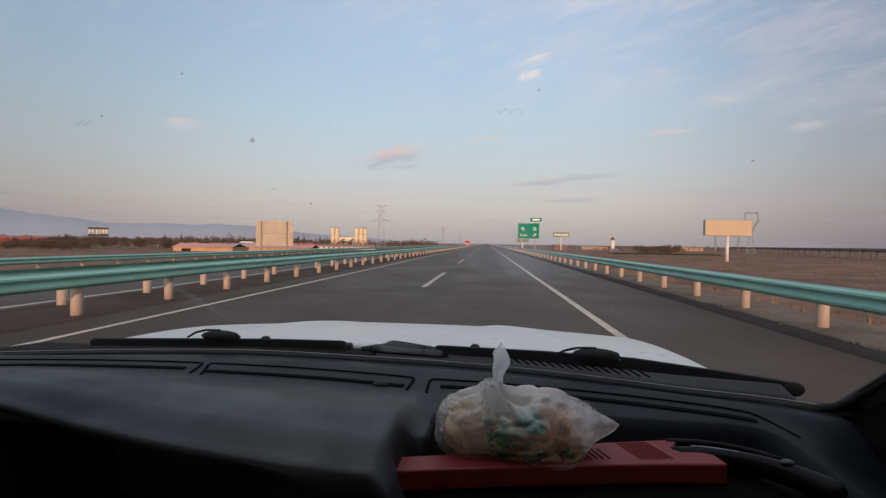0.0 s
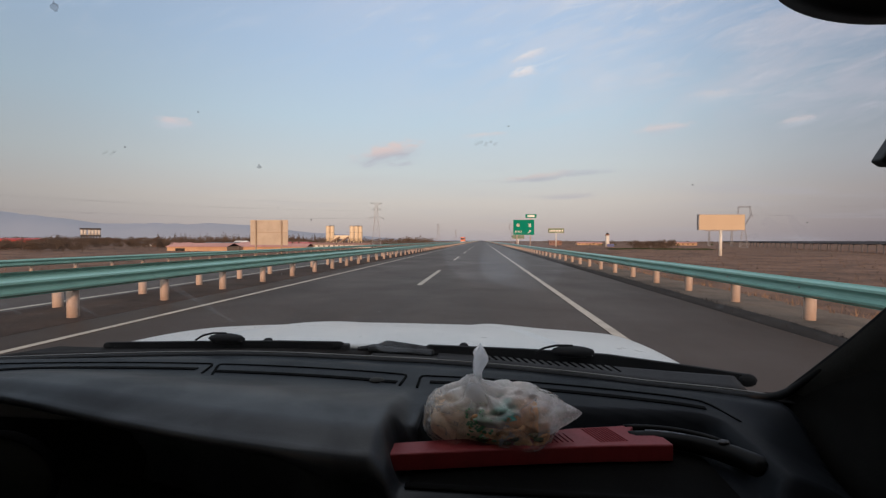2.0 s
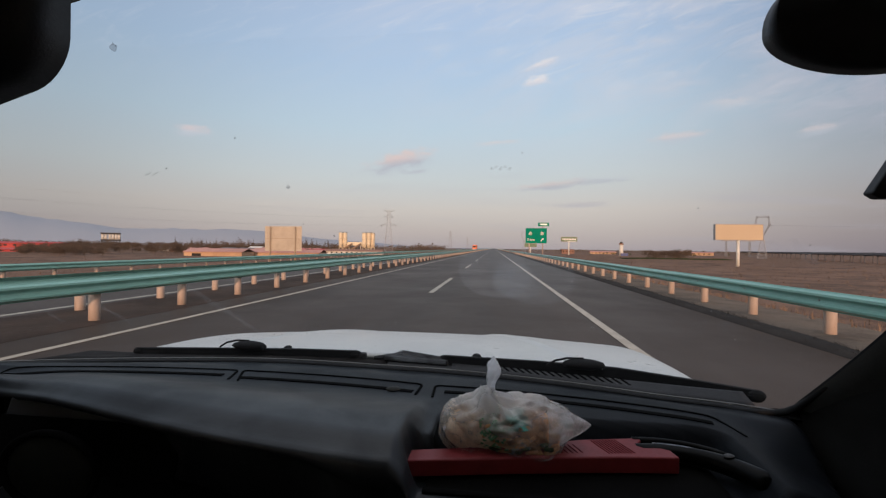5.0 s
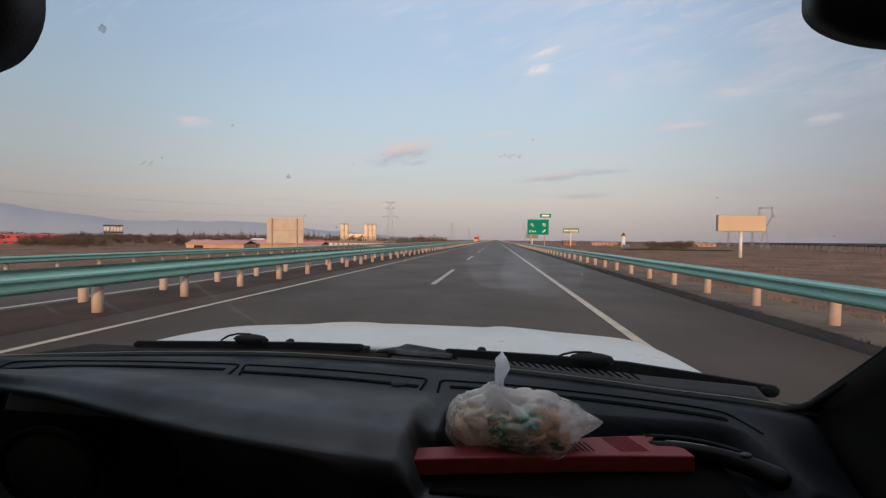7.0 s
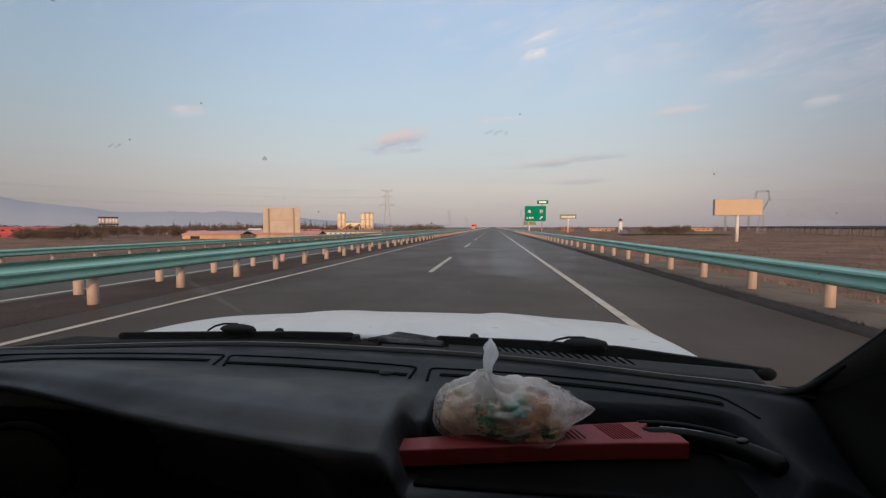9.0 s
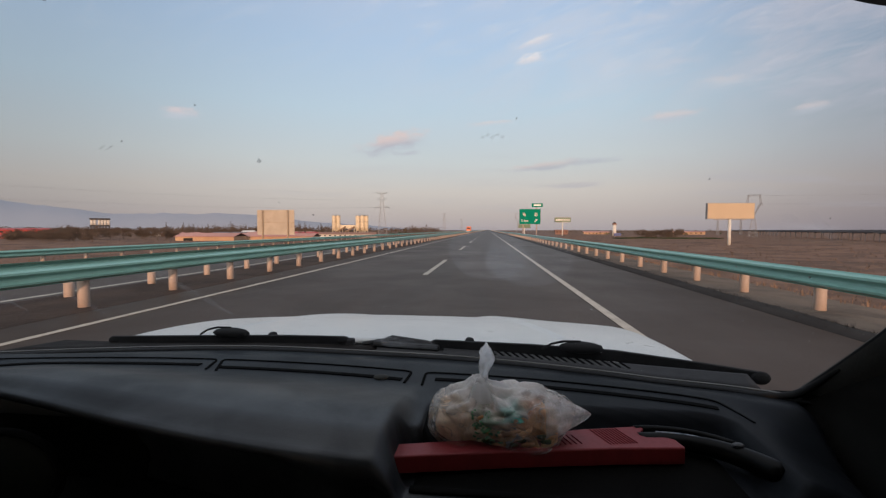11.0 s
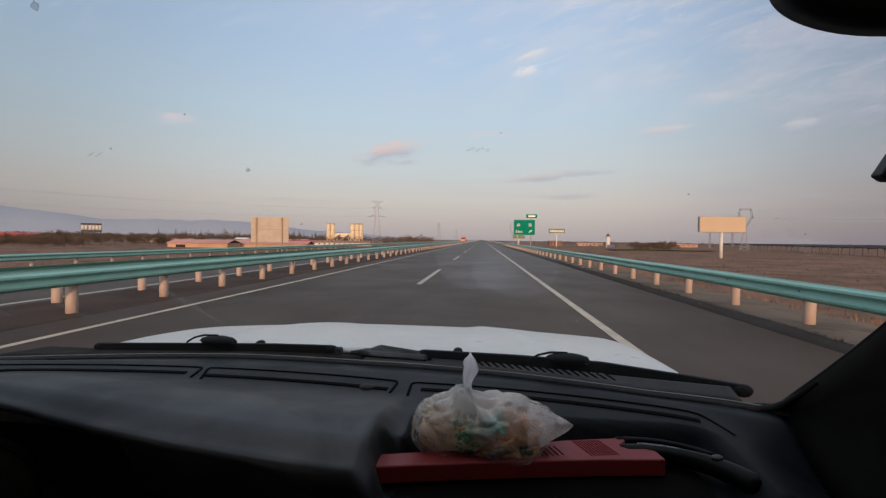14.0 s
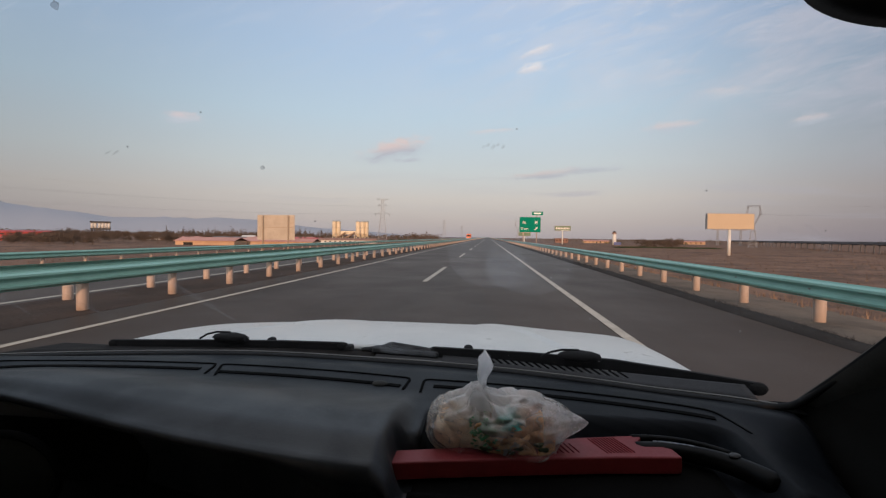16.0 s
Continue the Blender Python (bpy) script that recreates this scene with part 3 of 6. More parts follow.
def guardrail(label, x, base, facing, y0, near, far, offset, top=0.60, low=0.38, tall=1.0):
    """A W-beam rail on posts: each beam and post nearby a part, the far stretch joined."""
    rail = thing("guardrail", label, "guardrail", (x, 0, base))
    turn = 0 if facing > 0 else 180
    first = part("beam", beam_mesh(4.02), TEAL, rail)
    bm = bmesh.new()
    rod(bm, (0, 0, -0.25), (0, 0, top), 0.085, 0.085, 16)
    ball(bm, (0, 0, top), (0.088, 0.088, 0.025), 1)
    post0 = part("post", bm, POST, rail, "pale cylindrical post", smooth=True)
    bm = bmesh.new()
    box(bm, (0.09, 0, 0.535), (0.10, 0.16, 0.19), bevel=0.008)
    block0 = part("spacer_block", bm, TEAL, rail)
    bm = bmesh.new()
    rod(bm, (0.155, 0, 0.535), (0.182, 0, 0.535), 0.020, 0.014, 6)
    bolts0 = part("bolt", bm, STEEL, rail)
    s = 1 if facing > 0 else -1
    count = int((near - y0) / 2)
    for i in range(count):
        y = y0 + 2 * i + offset
        at = pose(0, y, 0, 0, 0, turn)
        for name, ob in (("post", post0), ("spacer_block", block0), ("bolt", bolts0)):
            if name == "post" or (top > 0.5 and (name != "bolt" or y < 40)) or i == 0:
                if i == 0:
                    ob.matrix_basis = at
                else:
                    share(name, ob, rail, at)
        if i % 2 == 0:
            m = Matrix.Translation((s * 0.14, y - 0.5 + (0 if s > 0 else 4.02), low + 0.002 * (i % 4))) @ Matrix.Rotation(radians(turn), 4, "Z") @ Matrix.Diagonal((1, 1, tall, 1))
            if i == 0:
                first.matrix_basis = m
            else:
                share("beam", first, rail, m)
    y1 = y0 + 2 * count + offset - 0.5
    bm = bmesh.new()
    prof = [(s * (x + 0.14), low + z * tall) for x, z in WAVE] + [(s * (x + 0.134), low + z * tall) for x, z in reversed(WAVE)]
    part("far_beams", extrude_profile(prof, y1, far, 100), TEAL, rail)["kind"] = "stuff"
    y = y1 + 0.5
    while y < min(far, 900):
        box(bm, (0, y, 0.20), (0.15, 0.15, 0.85))
        y += 2
    part("far_posts", bm, POST, rail)["kind"] = "stuff"
    return rail


guardrail("teal steel guardrail along the gravel verge", 5.38, 0.02, -1, -12, 260, 4300, 1.3)
guardrail("teal steel guardrail along the near edge of the median", -6.80, 0.03, 1, -12, 260, 4300, 0.25, low=0.44, tall=0.87)
guardrail("teal steel guardrail along the far edge of the median", -8.15, 0.0, -1, -12, 200, 4300, 1.2, 0.44, low=0.45, tall=0.87)
guardrail("teal steel guardrail along the outer edge of the opposite carriageway", -19.8, -0.25, 1, -12, 220, 4300, 0.4)

# ---- the car that carries the camera ----
XC = -0.29  # middle of the car


def smooth(a, b, v):
    k = min(1.0, max(0.0, (v - a) / (b - a)))
    return k * k * (3 - 2 * k)


def seal_y(x):
    """Front edge of the dashboard, where the windscreen meets it."""
    return 0.905 - (0.185 if x > XC else 0.125) * ((x - XC) / 0.8) ** 2


def front_y(x):
    """Rear edge of the dashboard: the instrument hood on one side, the passenger lip on the other."""
    k = smooth(-0.150, -0.086, x)
    t = max(0.0, -0.15 - x)
    return (0.435 + 0.13 * t + 0.15 * t * t) * (1 - k) + 0.445 * k


def tray_mask(x, y):
    """1 inside the passenger tray, 0 outside."""
    dx = max(-0.091 + 0.030 * smooth(0.525, 0.56, y) - x, x - 0.315, 0.0)
    dy = max(abs(y - 0.548) - 0.055, 0.0)
    return 1 - smooth(0.014, 0.034, math.hypot(dx, dy))


def dash_z(x, y):
    k = 1 - smooth(-0.132, -0.100, x)
    t = (y - front_y(x)) / (seal_y(x) - front_y(x))
    z = 1.05 + (0.030 - 0.014 * (1 - smooth(-0.98, -0.62, x))) * k * (1 - smooth(0.18, 0.58, t)) - 0.018 * smooth(0.30, 0.56, x) * (1 - smooth(0.65, 1.0, t))
    z -= 0.006 * (1 - smooth(0.0, 0.5, t)) * (1 - k) + 0.036 * tray_mask(x, y)
    z -= 0.024 * smooth(-0.112, -0.092, x) * (1 - smooth(0.458, 0.482, y))
    z -= 0.045 * smooth(0.345, 0.50, x) * (1 - smooth(0.56, 0.70, y))
    edge = 0.009 + 0.007 * smooth(-0.60, -0.20, x) - 0.006 * smooth(0.30, 0.47, x)
    return z - edge * smooth(0.80, 1.0, t) - 0.016 * k * (1 - smooth(0.0, 0.10, t)) - 0.02 * smooth(0.5, 0.9, abs(x - XC) / 0.9) * k * (1 - smooth(0.30, 0.60, t))


def dash_side(x, y):
    """Keep x inside the dashboard's passenger end and give the drop beyond it."""
    edge = 0.503 - 1.05 * max(0.0, 0.75 - y) ** 2
    return (x, 0.0) if x < edge else (edge + 0.12 * (x - edge), 2.2 * (x - edge))


car = thing("car", "white car with black dashboard on the motorway lane", "car", (0, 0, 0))

rows = []
cols = sorted([-1.1810 + 0.0085 * i for i in range(203)] + [-0.1385 + 0.0031 * i for i in range(18)])
for s in [i / 54 for i in range(55)]:
    row = []
    for x in cols:
        y = seal_y(x) + (front_y(x) - seal_y(x)) * s
        x2, fall = dash_side(x, y)
        row.append((x2, y, dash_z(x, y) - fall))
    rows.append(row)
for back, drop, hollow in ((0.008, 0.003, 0.003), (0.013, 0.007, 0.004), (0.014, 0.012, 0.002), (0.010, 0.018, -0.05), (0.012, 0.06, -0.07), (0.02, 0.13, -0.07)):
    row = []
    for x in cols:
        k = smooth(-0.15, -0.085, x)
        deep = 1 + 1.6 * smooth(-0.26, -0.16, x) * (1 - k)
        x2, fall = dash_side(x, front_y(x))
        row.append((x2, front_y(x) - back * k - hollow * (1 - k), dash_z(x, front_y(x)) - drop * deep - fall))
    rows.append(row)
dashboard = part("dashboard", solid(sheet(rows), 0.004), DASH, car, "black grained plastic dashboard", smooth=True)


def ribbon(points, width, lift=0.0015):
    """A narrow strip laid along points on the dashboard top."""
    left, right = [], []
    for i, (x, y) in enumerate(points):
        a, b = Vector(points[max(0, i - 1)]), Vector(points[min(len(points) - 1, i + 1)])
        d = (b - a).normalized()
        side = Vector((-d.y, d.x)) * width / 2
        for row, s in ((left, 1), (right, -1)):
            q = Vector((x, y)) + side * s
            row.append((q.x, q.y, dash_z(q.x, q.y) + lift))
    return solid(sheet([left, right]), 0.0012)


def along(x0, x1, extra=0.0, count=24):
    """Points that follow the windscreen's foot at a slowly changing distance."""
    xs_here = [x0 + (x1 - x0) * i / count for i in range(count + 1)]
    return [(x, seal_y(x) - 0.136 + 0.085 * abs(x + 0.13) - extra) for x in xs_here]


def rounded(points, cut=0.012):
    """Replace each inner corner by two points beside it and one between."""
    out = [points[0]]
    for a, b, c in zip(points, points[1:], points[2:]):
        a, b, c = Vector(a), Vector(b), Vector(c)
        p, q = b + (a - b).normalized() * min(cut, (a - b).length / 2), b + (c - b).normalized() * min(cut, (c - b).length / 2)
        out += [tuple(p), tuple((p + q) / 4 + b / 2), tuple(q)]
    return out + [points[-1]]


for x0, x1, slant0, slant1, gap in ((-1.06, -0.556, 0.0, 0.016, 0.036), (-0.545, -0.141, 0.030, -0.004, 0.046), (-0.115, 0.362, 0.003, 0.022, 0.034)):
    outline = along(x0, x1, 0.0, 12)
    inner = along(x0 + 0.022, x1 - 0.012, gap)
    panel = part("defroster_vent", ribbon(inner, 0.012), SLOT, dashboard, "black defroster slot")
    end0, end1 = (x0 + slant0, outline[0][1] - 0.066), (x1 + slant1, outline[-1][1] - 0.060)
    part("groove", ribbon(rounded([end0] + outline + [end1]), 0.0046), SLOT, dashboard)
bm = bmesh.new()
sensor_y = along(-0.192, -0.18, 0.046)[0][1]
ball(bm, (-0.192, sensor_y, dash_z(-0.192, sensor_y) + 0.001), (0.015, 0.013, 0.004), 2)
part("light_sensor", bm, LINING, dashboard, "small black sensor dome", smooth=True)

# near-black sheet added to stand in for the shade in the tray
shade_rows = [[(x, y, dash_z(x, y) + 0.003) for x in [-0.088 + 0.01 * i for i in range(40)]] for y in [0.450 + 0.01 * i for i in range(17)]]
part("tray_mat", solid(sheet(shade_rows), 0.002), TRAY_SHADE, dashboard, "dark sheet standing in for shade in the tray", smooth=True)

# instrument panel under its hood
bm = bmesh.new()
box(bm, (-0.66, 0.60, 0.985), (0.46, 0.02, 0.11), Matrix.Rotation(radians(-18), 4, "X"), 0.006)
cluster = part("instrument_panel", bm, DASH_DARK, dashboard, "dark instrument panel under the hood")
bm = bmesh.new()
box(bm, (-0.70, 0.575, 0.975), (0.36, 0.004, 0.085), Matrix.Rotation(radians(-18), 4, "X"))
part("lens", bm, SLOT, cluster, "dull clear cover of the dials")

bm = bmesh.new()
ball(bm, (-0.715, 0.535, 0.955), (0.082, 0.012, 0.056), 3)
dial = part("speedometer", bm, DIAL, dashboard, "dull round cover of the speedometer", smooth=True)
ring = [(-0.715 + 0.088 * math.cos(a), 0.532, 0.955 + 0.061 * math.sin(a)) for a in [math.tau * i / 32 for i in range(33)]]
part("dial_ring", tube(ring, [0.006] * 33, 6), SLOT, dial, smooth=True)

# black rubber seal at the foot of the windscreen
bm = sheet([[(x, seal_y(x) + a, dash_z(x, seal_y(x)) + b) for x in cols] for a, b in ((-0.004, 0.001), (0.001, 0.004), (0.010, 0.004), (0.014, 0.000))])
part("windscreen_seal", solid(bm, 0.003), RUBBER, car, smooth=True)
bm = sheet([[(x, seal_y(x) + a, dash_z(x, seal_y(x)) + b) for x in cols] for a, b in ((0.012, 0.0055), (0.018, 0.0060))])
part("trim_strip", solid(bm, 0.002), TRIM_GREY, car, "thin grey strip at the windscreen foot")


def screen(s, x):
    """A point on the windscreen: s from foot to top, x at the foot."""
    w = 1 - 0.06 * s
    y0 = seal_y(x) + 0.018
    return Vector((XC + (x - XC) * w, y0 + (0.40 - 0.05 * ((x - XC) / 0.8) ** 2 - y0) * s + 0.03 * math.sin(math.pi * s), 1.052 - 0.02 * abs(x - XC) + 0.515 * s))


bm = sheet([[screen(i / 14, XC - 0.84 + 1.68 * j / 30) for j in range(31)] for i in range(15)])
# the first three spots paint a round ghost reflection, the others are dirt
GLASS_DIRTY = film_material("dusty_windscreen_glass", 0.003, (0.86, 0.87, 0.9), 0.012,
                            dirt_and_reflections=((0.0, 0.71, 1.287, 0.072, 0.050), (0.070, 0.71, 1.287, 0.080, 0.045), (0.040, 0.72, 1.272, 0.050, 0.05), (0.30, 0.70, 1.262, 0.012, 0.05), (0.42, 0.68, 1.275, 0.014, 0.05), (-0.215, 0.918, 1.070, 0.030, 0.07), (-0.175, 0.918, 1.066, 0.026, 0.05), (-0.13, 0.915, 1.062, 0.022, 0.04)))
windscreen = part("windscreen", bm, GLASS_DIRTY, car, "dusty clear windscreen", smooth=True)
windscreen.visible_shadow = False
# flecks of dirt on the outside of the glass
random.seed(4)
for s, x, size in ((0.71, -0.337, 0.0048), (1.0, -0.483, 0.0080), (0.765, -0.530, 0.0024), (0.52, 0.06, 0.0020), (0.66, 0.30, 0.0022), (0.60, -0.34, 0.0018), (0.74, -0.22, 0.0016), (0.56, -0.29, 0.0024), (0.30, 0.62, 0.0022), (0.57, 0.45, 0.0016), (0.79, 0.05, 0.0018), (0.83, -0.385, 0.0022), (0.48, -0.26, 0.0020)):
    bm = bmesh.new()
    c = screen(s, x) + Vector((0, 0.004, 0.004))
    ball(bm, c, (size * 0.6, size * 0.3, size * 0.6), 2, 0.9, 2.0, random.random() * 9)
    part("fleck", bm, SPECK, windscreen, "tiny fleck of dirt")

# pale dust on the lower glass
random.seed(17)
for i in range(16):
    bm = bmesh.new()
    c = screen(random.uniform(0.06, 0.45), random.uniform(0.05, 0.50) if i < 9 else random.uniform(-0.95, 0.0)) + Vector((0, 0.003, 0.003))
    size = random.uniform(0.0005, 0.0011)
    ball(bm, c, (size * random.uniform(0.7, 1.8), size * 0.4, size), 1, 0.6, 2.0, i)
    part("dust_fleck", bm, DUST, windscreen, "pale fleck of dust")
# the first three streaks paint reflections in the glass, the rest are pale smears
for (s0, x0), (s1, x1), width in (((0.379, -0.654), (0.153, -0.552), 0.0085), ((0.317, -0.875), (0.185, -0.821), 0.007), ((0.306, -0.99), (0.209, -0.963), 0.006), ((0.289, 0.4498), (0.280, 0.4446), 0.0022),
                                  ((0.590, 0.424), (0.520, 0.466), 0.007), ((0.585, 0.400), (0.560, 0.412), 0.008), ((0.545, 0.395), (0.530, 0.400), 0.006), ((0.330, 0.395), (0.312, 0.392), 0.004)):
    rows = []
    for i in range(9):
        k = i / 8
        c = screen(s0 + (s1 - s0) * k, x0 + (x1 - x0) * k + 0.004 * noise.noise(Vector((k * 5, s0 * 9, 0))))
        half = width * 2.6 * (0.25 + 0.75 * math.sin(math.pi * (0.1 + 0.8 * k))) * (1 + 0.5 * noise.noise(Vector((k * 7, x0 * 9, 3)))) / 2
        rows.append([c + Vector((o * half, 0.002, 0.002)) for o in (-1, 0, 1)])
    part("smear", sheet(rows), SMEAR_AND_REFLECTION, windscreen, "pale smear and painted reflection on the glass", smooth=True).visible_shadow = False
# two faint rows of grey strokes on the glass
for s0, x0, count in ((0.757, 0.006, 5), (0.752, -0.570, 4)):
    for i in range(count):
        bm = bmesh.new()
        c = screen(s0 + 0.004 * (i % 2), x0 + 0.0066 * i) + Vector((0, 0.003, 0.003))
        box(bm, c, (0.0045, 0.0012, 0.0050 + 0.0015 * (i % 3)), Matrix.Rotation(radians(-35), 4, "X") @ Matrix.Rotation(radians(25), 4, "Y"), 0.0004)
        part("smudge", bm, GREY_STROKE, windscreen, "faint grey stroke on the glass")

# pillars and linings beside the windscreen, on both sides
for side in (1, -1):
    def mirrored(p, side=side):
        return p if side > 0 else (2 * XC - 0.065 - p[0], p[1], p[2])

    edge = [(0.520 - 0.030 * s, 0.742 - 0.475 * s - 0.042 * math.sin(math.pi * s), 1.042 + 0.535 * s) for s in [i / 16 for i in range(17)]]
    rows = [[mirrored((x + a, y + b, z + c)) for x, y, z in edge] for a, b, c in ((0.03, 0.03, 0.0), (0.008, 0.010, 0.0), (0.0, 0.0, 0.0), (0.012, -0.022, 0.0), (0.035, -0.07, 0.0), (0.060, -0.16, 0.0), (0.072, -0.34, 0.0))]
    part("pillar_lining", solid(sheet(rows), 0.006), LINING, car, "dark lining of the windscreen pillar", smooth=True)
    rows = [[mirrored((x + a, y + b, z)) for x, y, z in edge] for a, b in ((0.004, 0.012), (-0.006, 0.006), (0.001, -0.004))]
    part("pillar_seal", solid(sheet(rows), 0.003), RUBBER, car, "black seal along the pillar", smooth=True)
    panel = [[mirrored((0.590 + 0.02 * math.sin(3 * k), (0.66 if side > 0 else 0.80) - 2.06 * i / 20, (1.135 if side > 0 or i > 1 else 1.06) - (0.49 if side > 0 else 0.75) * k)) for k in [j / 8 for j in range(9)]] for i in range(21)]
    part("door_panel", solid(sheet(panel), 0.02), DOOR_BLACK, car, "black door lining", smooth=True)
    low = [[mirrored((0.540 + 0.06 * k, 0.775 - 0.50 * k, z)) for z in (1.035 + 0.11 * k, 1.0, 0.6)] for k in (0.06, 0.15, 0.4, 0.7, 1.0)]
    part("kick_panel", solid(sheet(low), 0.006), DOOR_BLACK, car, "dark lining below the pillar", smooth=True)
    pane = [[mirrored((0.605 - 0.06 * k, 0.40 - 1.65 * i / 6, 1.13 + 0.45 * k)) for k in (0, 0.5, 1)] for i in range(7)]
    glass = part("side_window", sheet(pane), GLASS, car, "clear side window")
    glass.visible_shadow = False
    # unseen pillar added to keep the sun off the windscreen pillar lining
    post = [[mirrored((0.612 - 0.055 * k + a, y, 1.10 + 0.48 * k)) for k in (0, 0.35, 0.7, 1.0)] for y, a in ((-0.02, 0.0), (-0.06, -0.014), (-0.20, -0.020), (-0.34, -0.014), (-0.38, 0.0))]
    part("door_pillar", solid(sheet(post), 0.012), LINING, car, "unseen dark pillar added to block the sun", smooth=True)
    bm = bmesh.new()
    start = -1.25
    box(bm, mirrored((0.60, (start - 1.84) / 2, 1.28)), (0.08, start + 1.84, 0.78), None, 0.01)
    part("rear_side_wall", bm, HEADLINER, car, "plain pale rear side of the cabin")
    bm = bmesh.new()
    box(bm, mirrored((0.652, (start - 1.86) / 2, 1.29)), (0.02, start + 1.86, 0.66), None, 0.006)
    part("rear_door", bm, CAR_WHITE, car, "white painted rear door")
    bm = bmesh.new()
    box(bm, mirrored((0.656, -0.62, 0.62)), (0.06, 2.54, 0.70), None, 0.03)
    box(bm, mirrored((0.555, 1.51, 0.52)), (0.06, 1.34, 0.56), None, 0.03)
    part("side_panel", bm, CAR_WHITE, car, "white painted body side")
    for y in (1.55, -1.35):
        bm = bmesh.new()
        made = bmesh.ops.create_cone(bm, cap_ends=True, segments=32, radius1=0.32, radius2=0.32, depth=0.20)["verts"]
        bmesh.ops.bevel(bm, geom=[e for e in bm.edges if len(e.link_faces) == 2 and max(len(f.verts) for f in e.link_faces) > 4], offset=0.035, segments=3, profile=0.5, affect="EDGES")
        bmesh.ops.transform(bm, matrix=Matrix.Translation(mirrored((0.56, y, 0.321))) @ Matrix.Rotation(radians(90), 4, "Y"), verts=bm.verts)
        wheel = part("wheel", bm, RUBBER, car, "black rubber tyre", smooth=True)
        bm = bmesh.new()
        made = bmesh.ops.create_cone(bm, cap_ends=True, segments=24, radius1=0.19, radius2=0.17, depth=0.23)["verts"]
        bmesh.ops.transform(bm, matrix=Matrix.Translation(mirrored((0.56, y, 0.321))) @ Matrix.Rotation(radians(90), 4, "Y"), verts=made)
        part("rim", bm, STEEL, wheel)

bm = bmesh.new()
box(bm, (XC, -1.90, 0.95), (1.80, 0.06, 1.30), None, 0.03)
part("tailgate", bm, CAR_WHITE, car, "white painted tailgate")
foot = [[Vector(a).lerp(Vector(b), k) + Vector((0.012 * math.sin(math.pi * k), 0, 0)) for k in (0, 0.25, 0.5, 0.75, 1.0)] for a, b in (
    ((0.490, 0.733, 1.043), (0.474, 0.737, 1.030)), ((0.512, 0.730, 1.050), (0.492, 0.718, 1.012)), ((0.522, 0.705, 1.072), (0.497, 0.690, 0.995)),
    ((0.524, 0.670, 1.100), (0.497, 0.645, 0.985)), ((0.530, 0.600, 1.140), (0.485, 0.560, 0.960)), ((0.560, 0.480, 1.180), (0.480, 0.440, 0.930)))]
part("pillar_foot", solid(sheet(foot), 0.003), DOOR_BLACK, car, "dark lining at the foot of the pillar", smooth=True)
corner = [(0.425, 0.757, 1.037), (0.461, 0.742, 1.039), (0.487, 0.733, 1.043), (0.503, 0.727, 1.049), (0.513, 0.716, 1.061), (0.516, 0.694, 1.083), (0.515, 0.655, 1.118)]
part("corner_seal", tube(corner, [0.0045, 0.006, 0.0065, 0.0065, 0.006, 0.005, 0.004], 8), RUBBER, car, "black rubber seal round the windscreen corner", smooth=True)
# roof with headliner, rear wall, underbody
bm = sheet([[(XC + (0.80 + 0.08 * min(1, 3 * v)) * u, 0.35 - 2.2 * v, 1.650 + 0.03 * math.sin(math.pi * v) - 0.05 * u ** 4) for u in [j / 8 - 1 for j in range(17)]] for v in [i / 10 for i in range(11)]])
part("roof", solid(bm, 0.02), CAR_WHITE, car, "white painted roof", smooth=True)
bm = sheet([[(XC + (0.80 + 0.08 * min(1, 3 * v)) * u, 0.265 - 2.08 * v, 1.590 + 0.02 * math.sin(math.pi * v) - 0.05 * u ** 4) for u in [j / 8 - 1 for j in range(17)]] for v in [i / 10 for i in range(11)]])
part("headliner", solid(bm, 0.015), HEADLINER, car, "pale grey cloth headliner", smooth=True)
bm = bmesh.new()
box(bm, (XC, -1.82, 1.24), (1.84, 0.08, 0.86), None, 0.02)
part("rear_wall", bm, HEADLINER, car, "plain pale rear wall of the cabin")
bm = bmesh.new()
box(bm, (XC, 0.20, 0.56), (1.58, 4.15, 0.50), None, 0.06)
part("underbody", bm, DASH_DARK, car, "dark lower body and floor")


def hood_z(x, y):
    u = (x - XC) / 0.86
    z = 1.032 - 0.132 * max(0.0, y - 0.95) ** 2 - 0.030 * abs(u) ** 2.5
    z += 0.007 * (1 - smooth(0.42, 0.66, abs(u)))
    z -= 0.006 * (1 - smooth(-0.026, 0.026, x - XC - 0.419 - 0.32 * (1.416 - y)))
    for side in (-1, 1):
        z += 0.0045 * math.exp(-((side * (x - XC) - 0.425 - 0.32 * (1.416 - y)) / 0.010) ** 2)
    return z - 0.10 * smooth(0.90, 1.02, abs(u)) - 0.25 * smooth(2.0, 2.35, y) ** 2


def hood_back(x):
    return 1.035 - 0.215 * (abs(x - XC) / 0.86) ** 3


rows = []
for s in [i / 40 for i in range(41)]:
    rows.append([(XC + 0.865 * u, hood_back(XC + 0.865 * u) + (2.36 - hood_back(XC + 0.865 * u)) * s, hood_z(XC + 0.865 * u, hood_back(XC + 0.865 * u) + (2.36 - hood_back(XC + 0.865 * u)) * s)) for u in [j / 130 - 1 for j in range(261)]])
part("hood", solid(sheet(rows), 0.01), CAR_WHITE, car, "white painted hood with two creases", smooth=True)
bm = bmesh.new()
box(bm, (XC, 2.30, 0.50), (1.62, 0.16, 0.36), None, 0.05)
part("front_bumper", bm, CAR_WHITE, car, "white front bumper")

bm = bmesh.new()
box(bm, (-0.335, 0.80, 0.80), (1.87, 0.04, 0.45), None, 0.01)
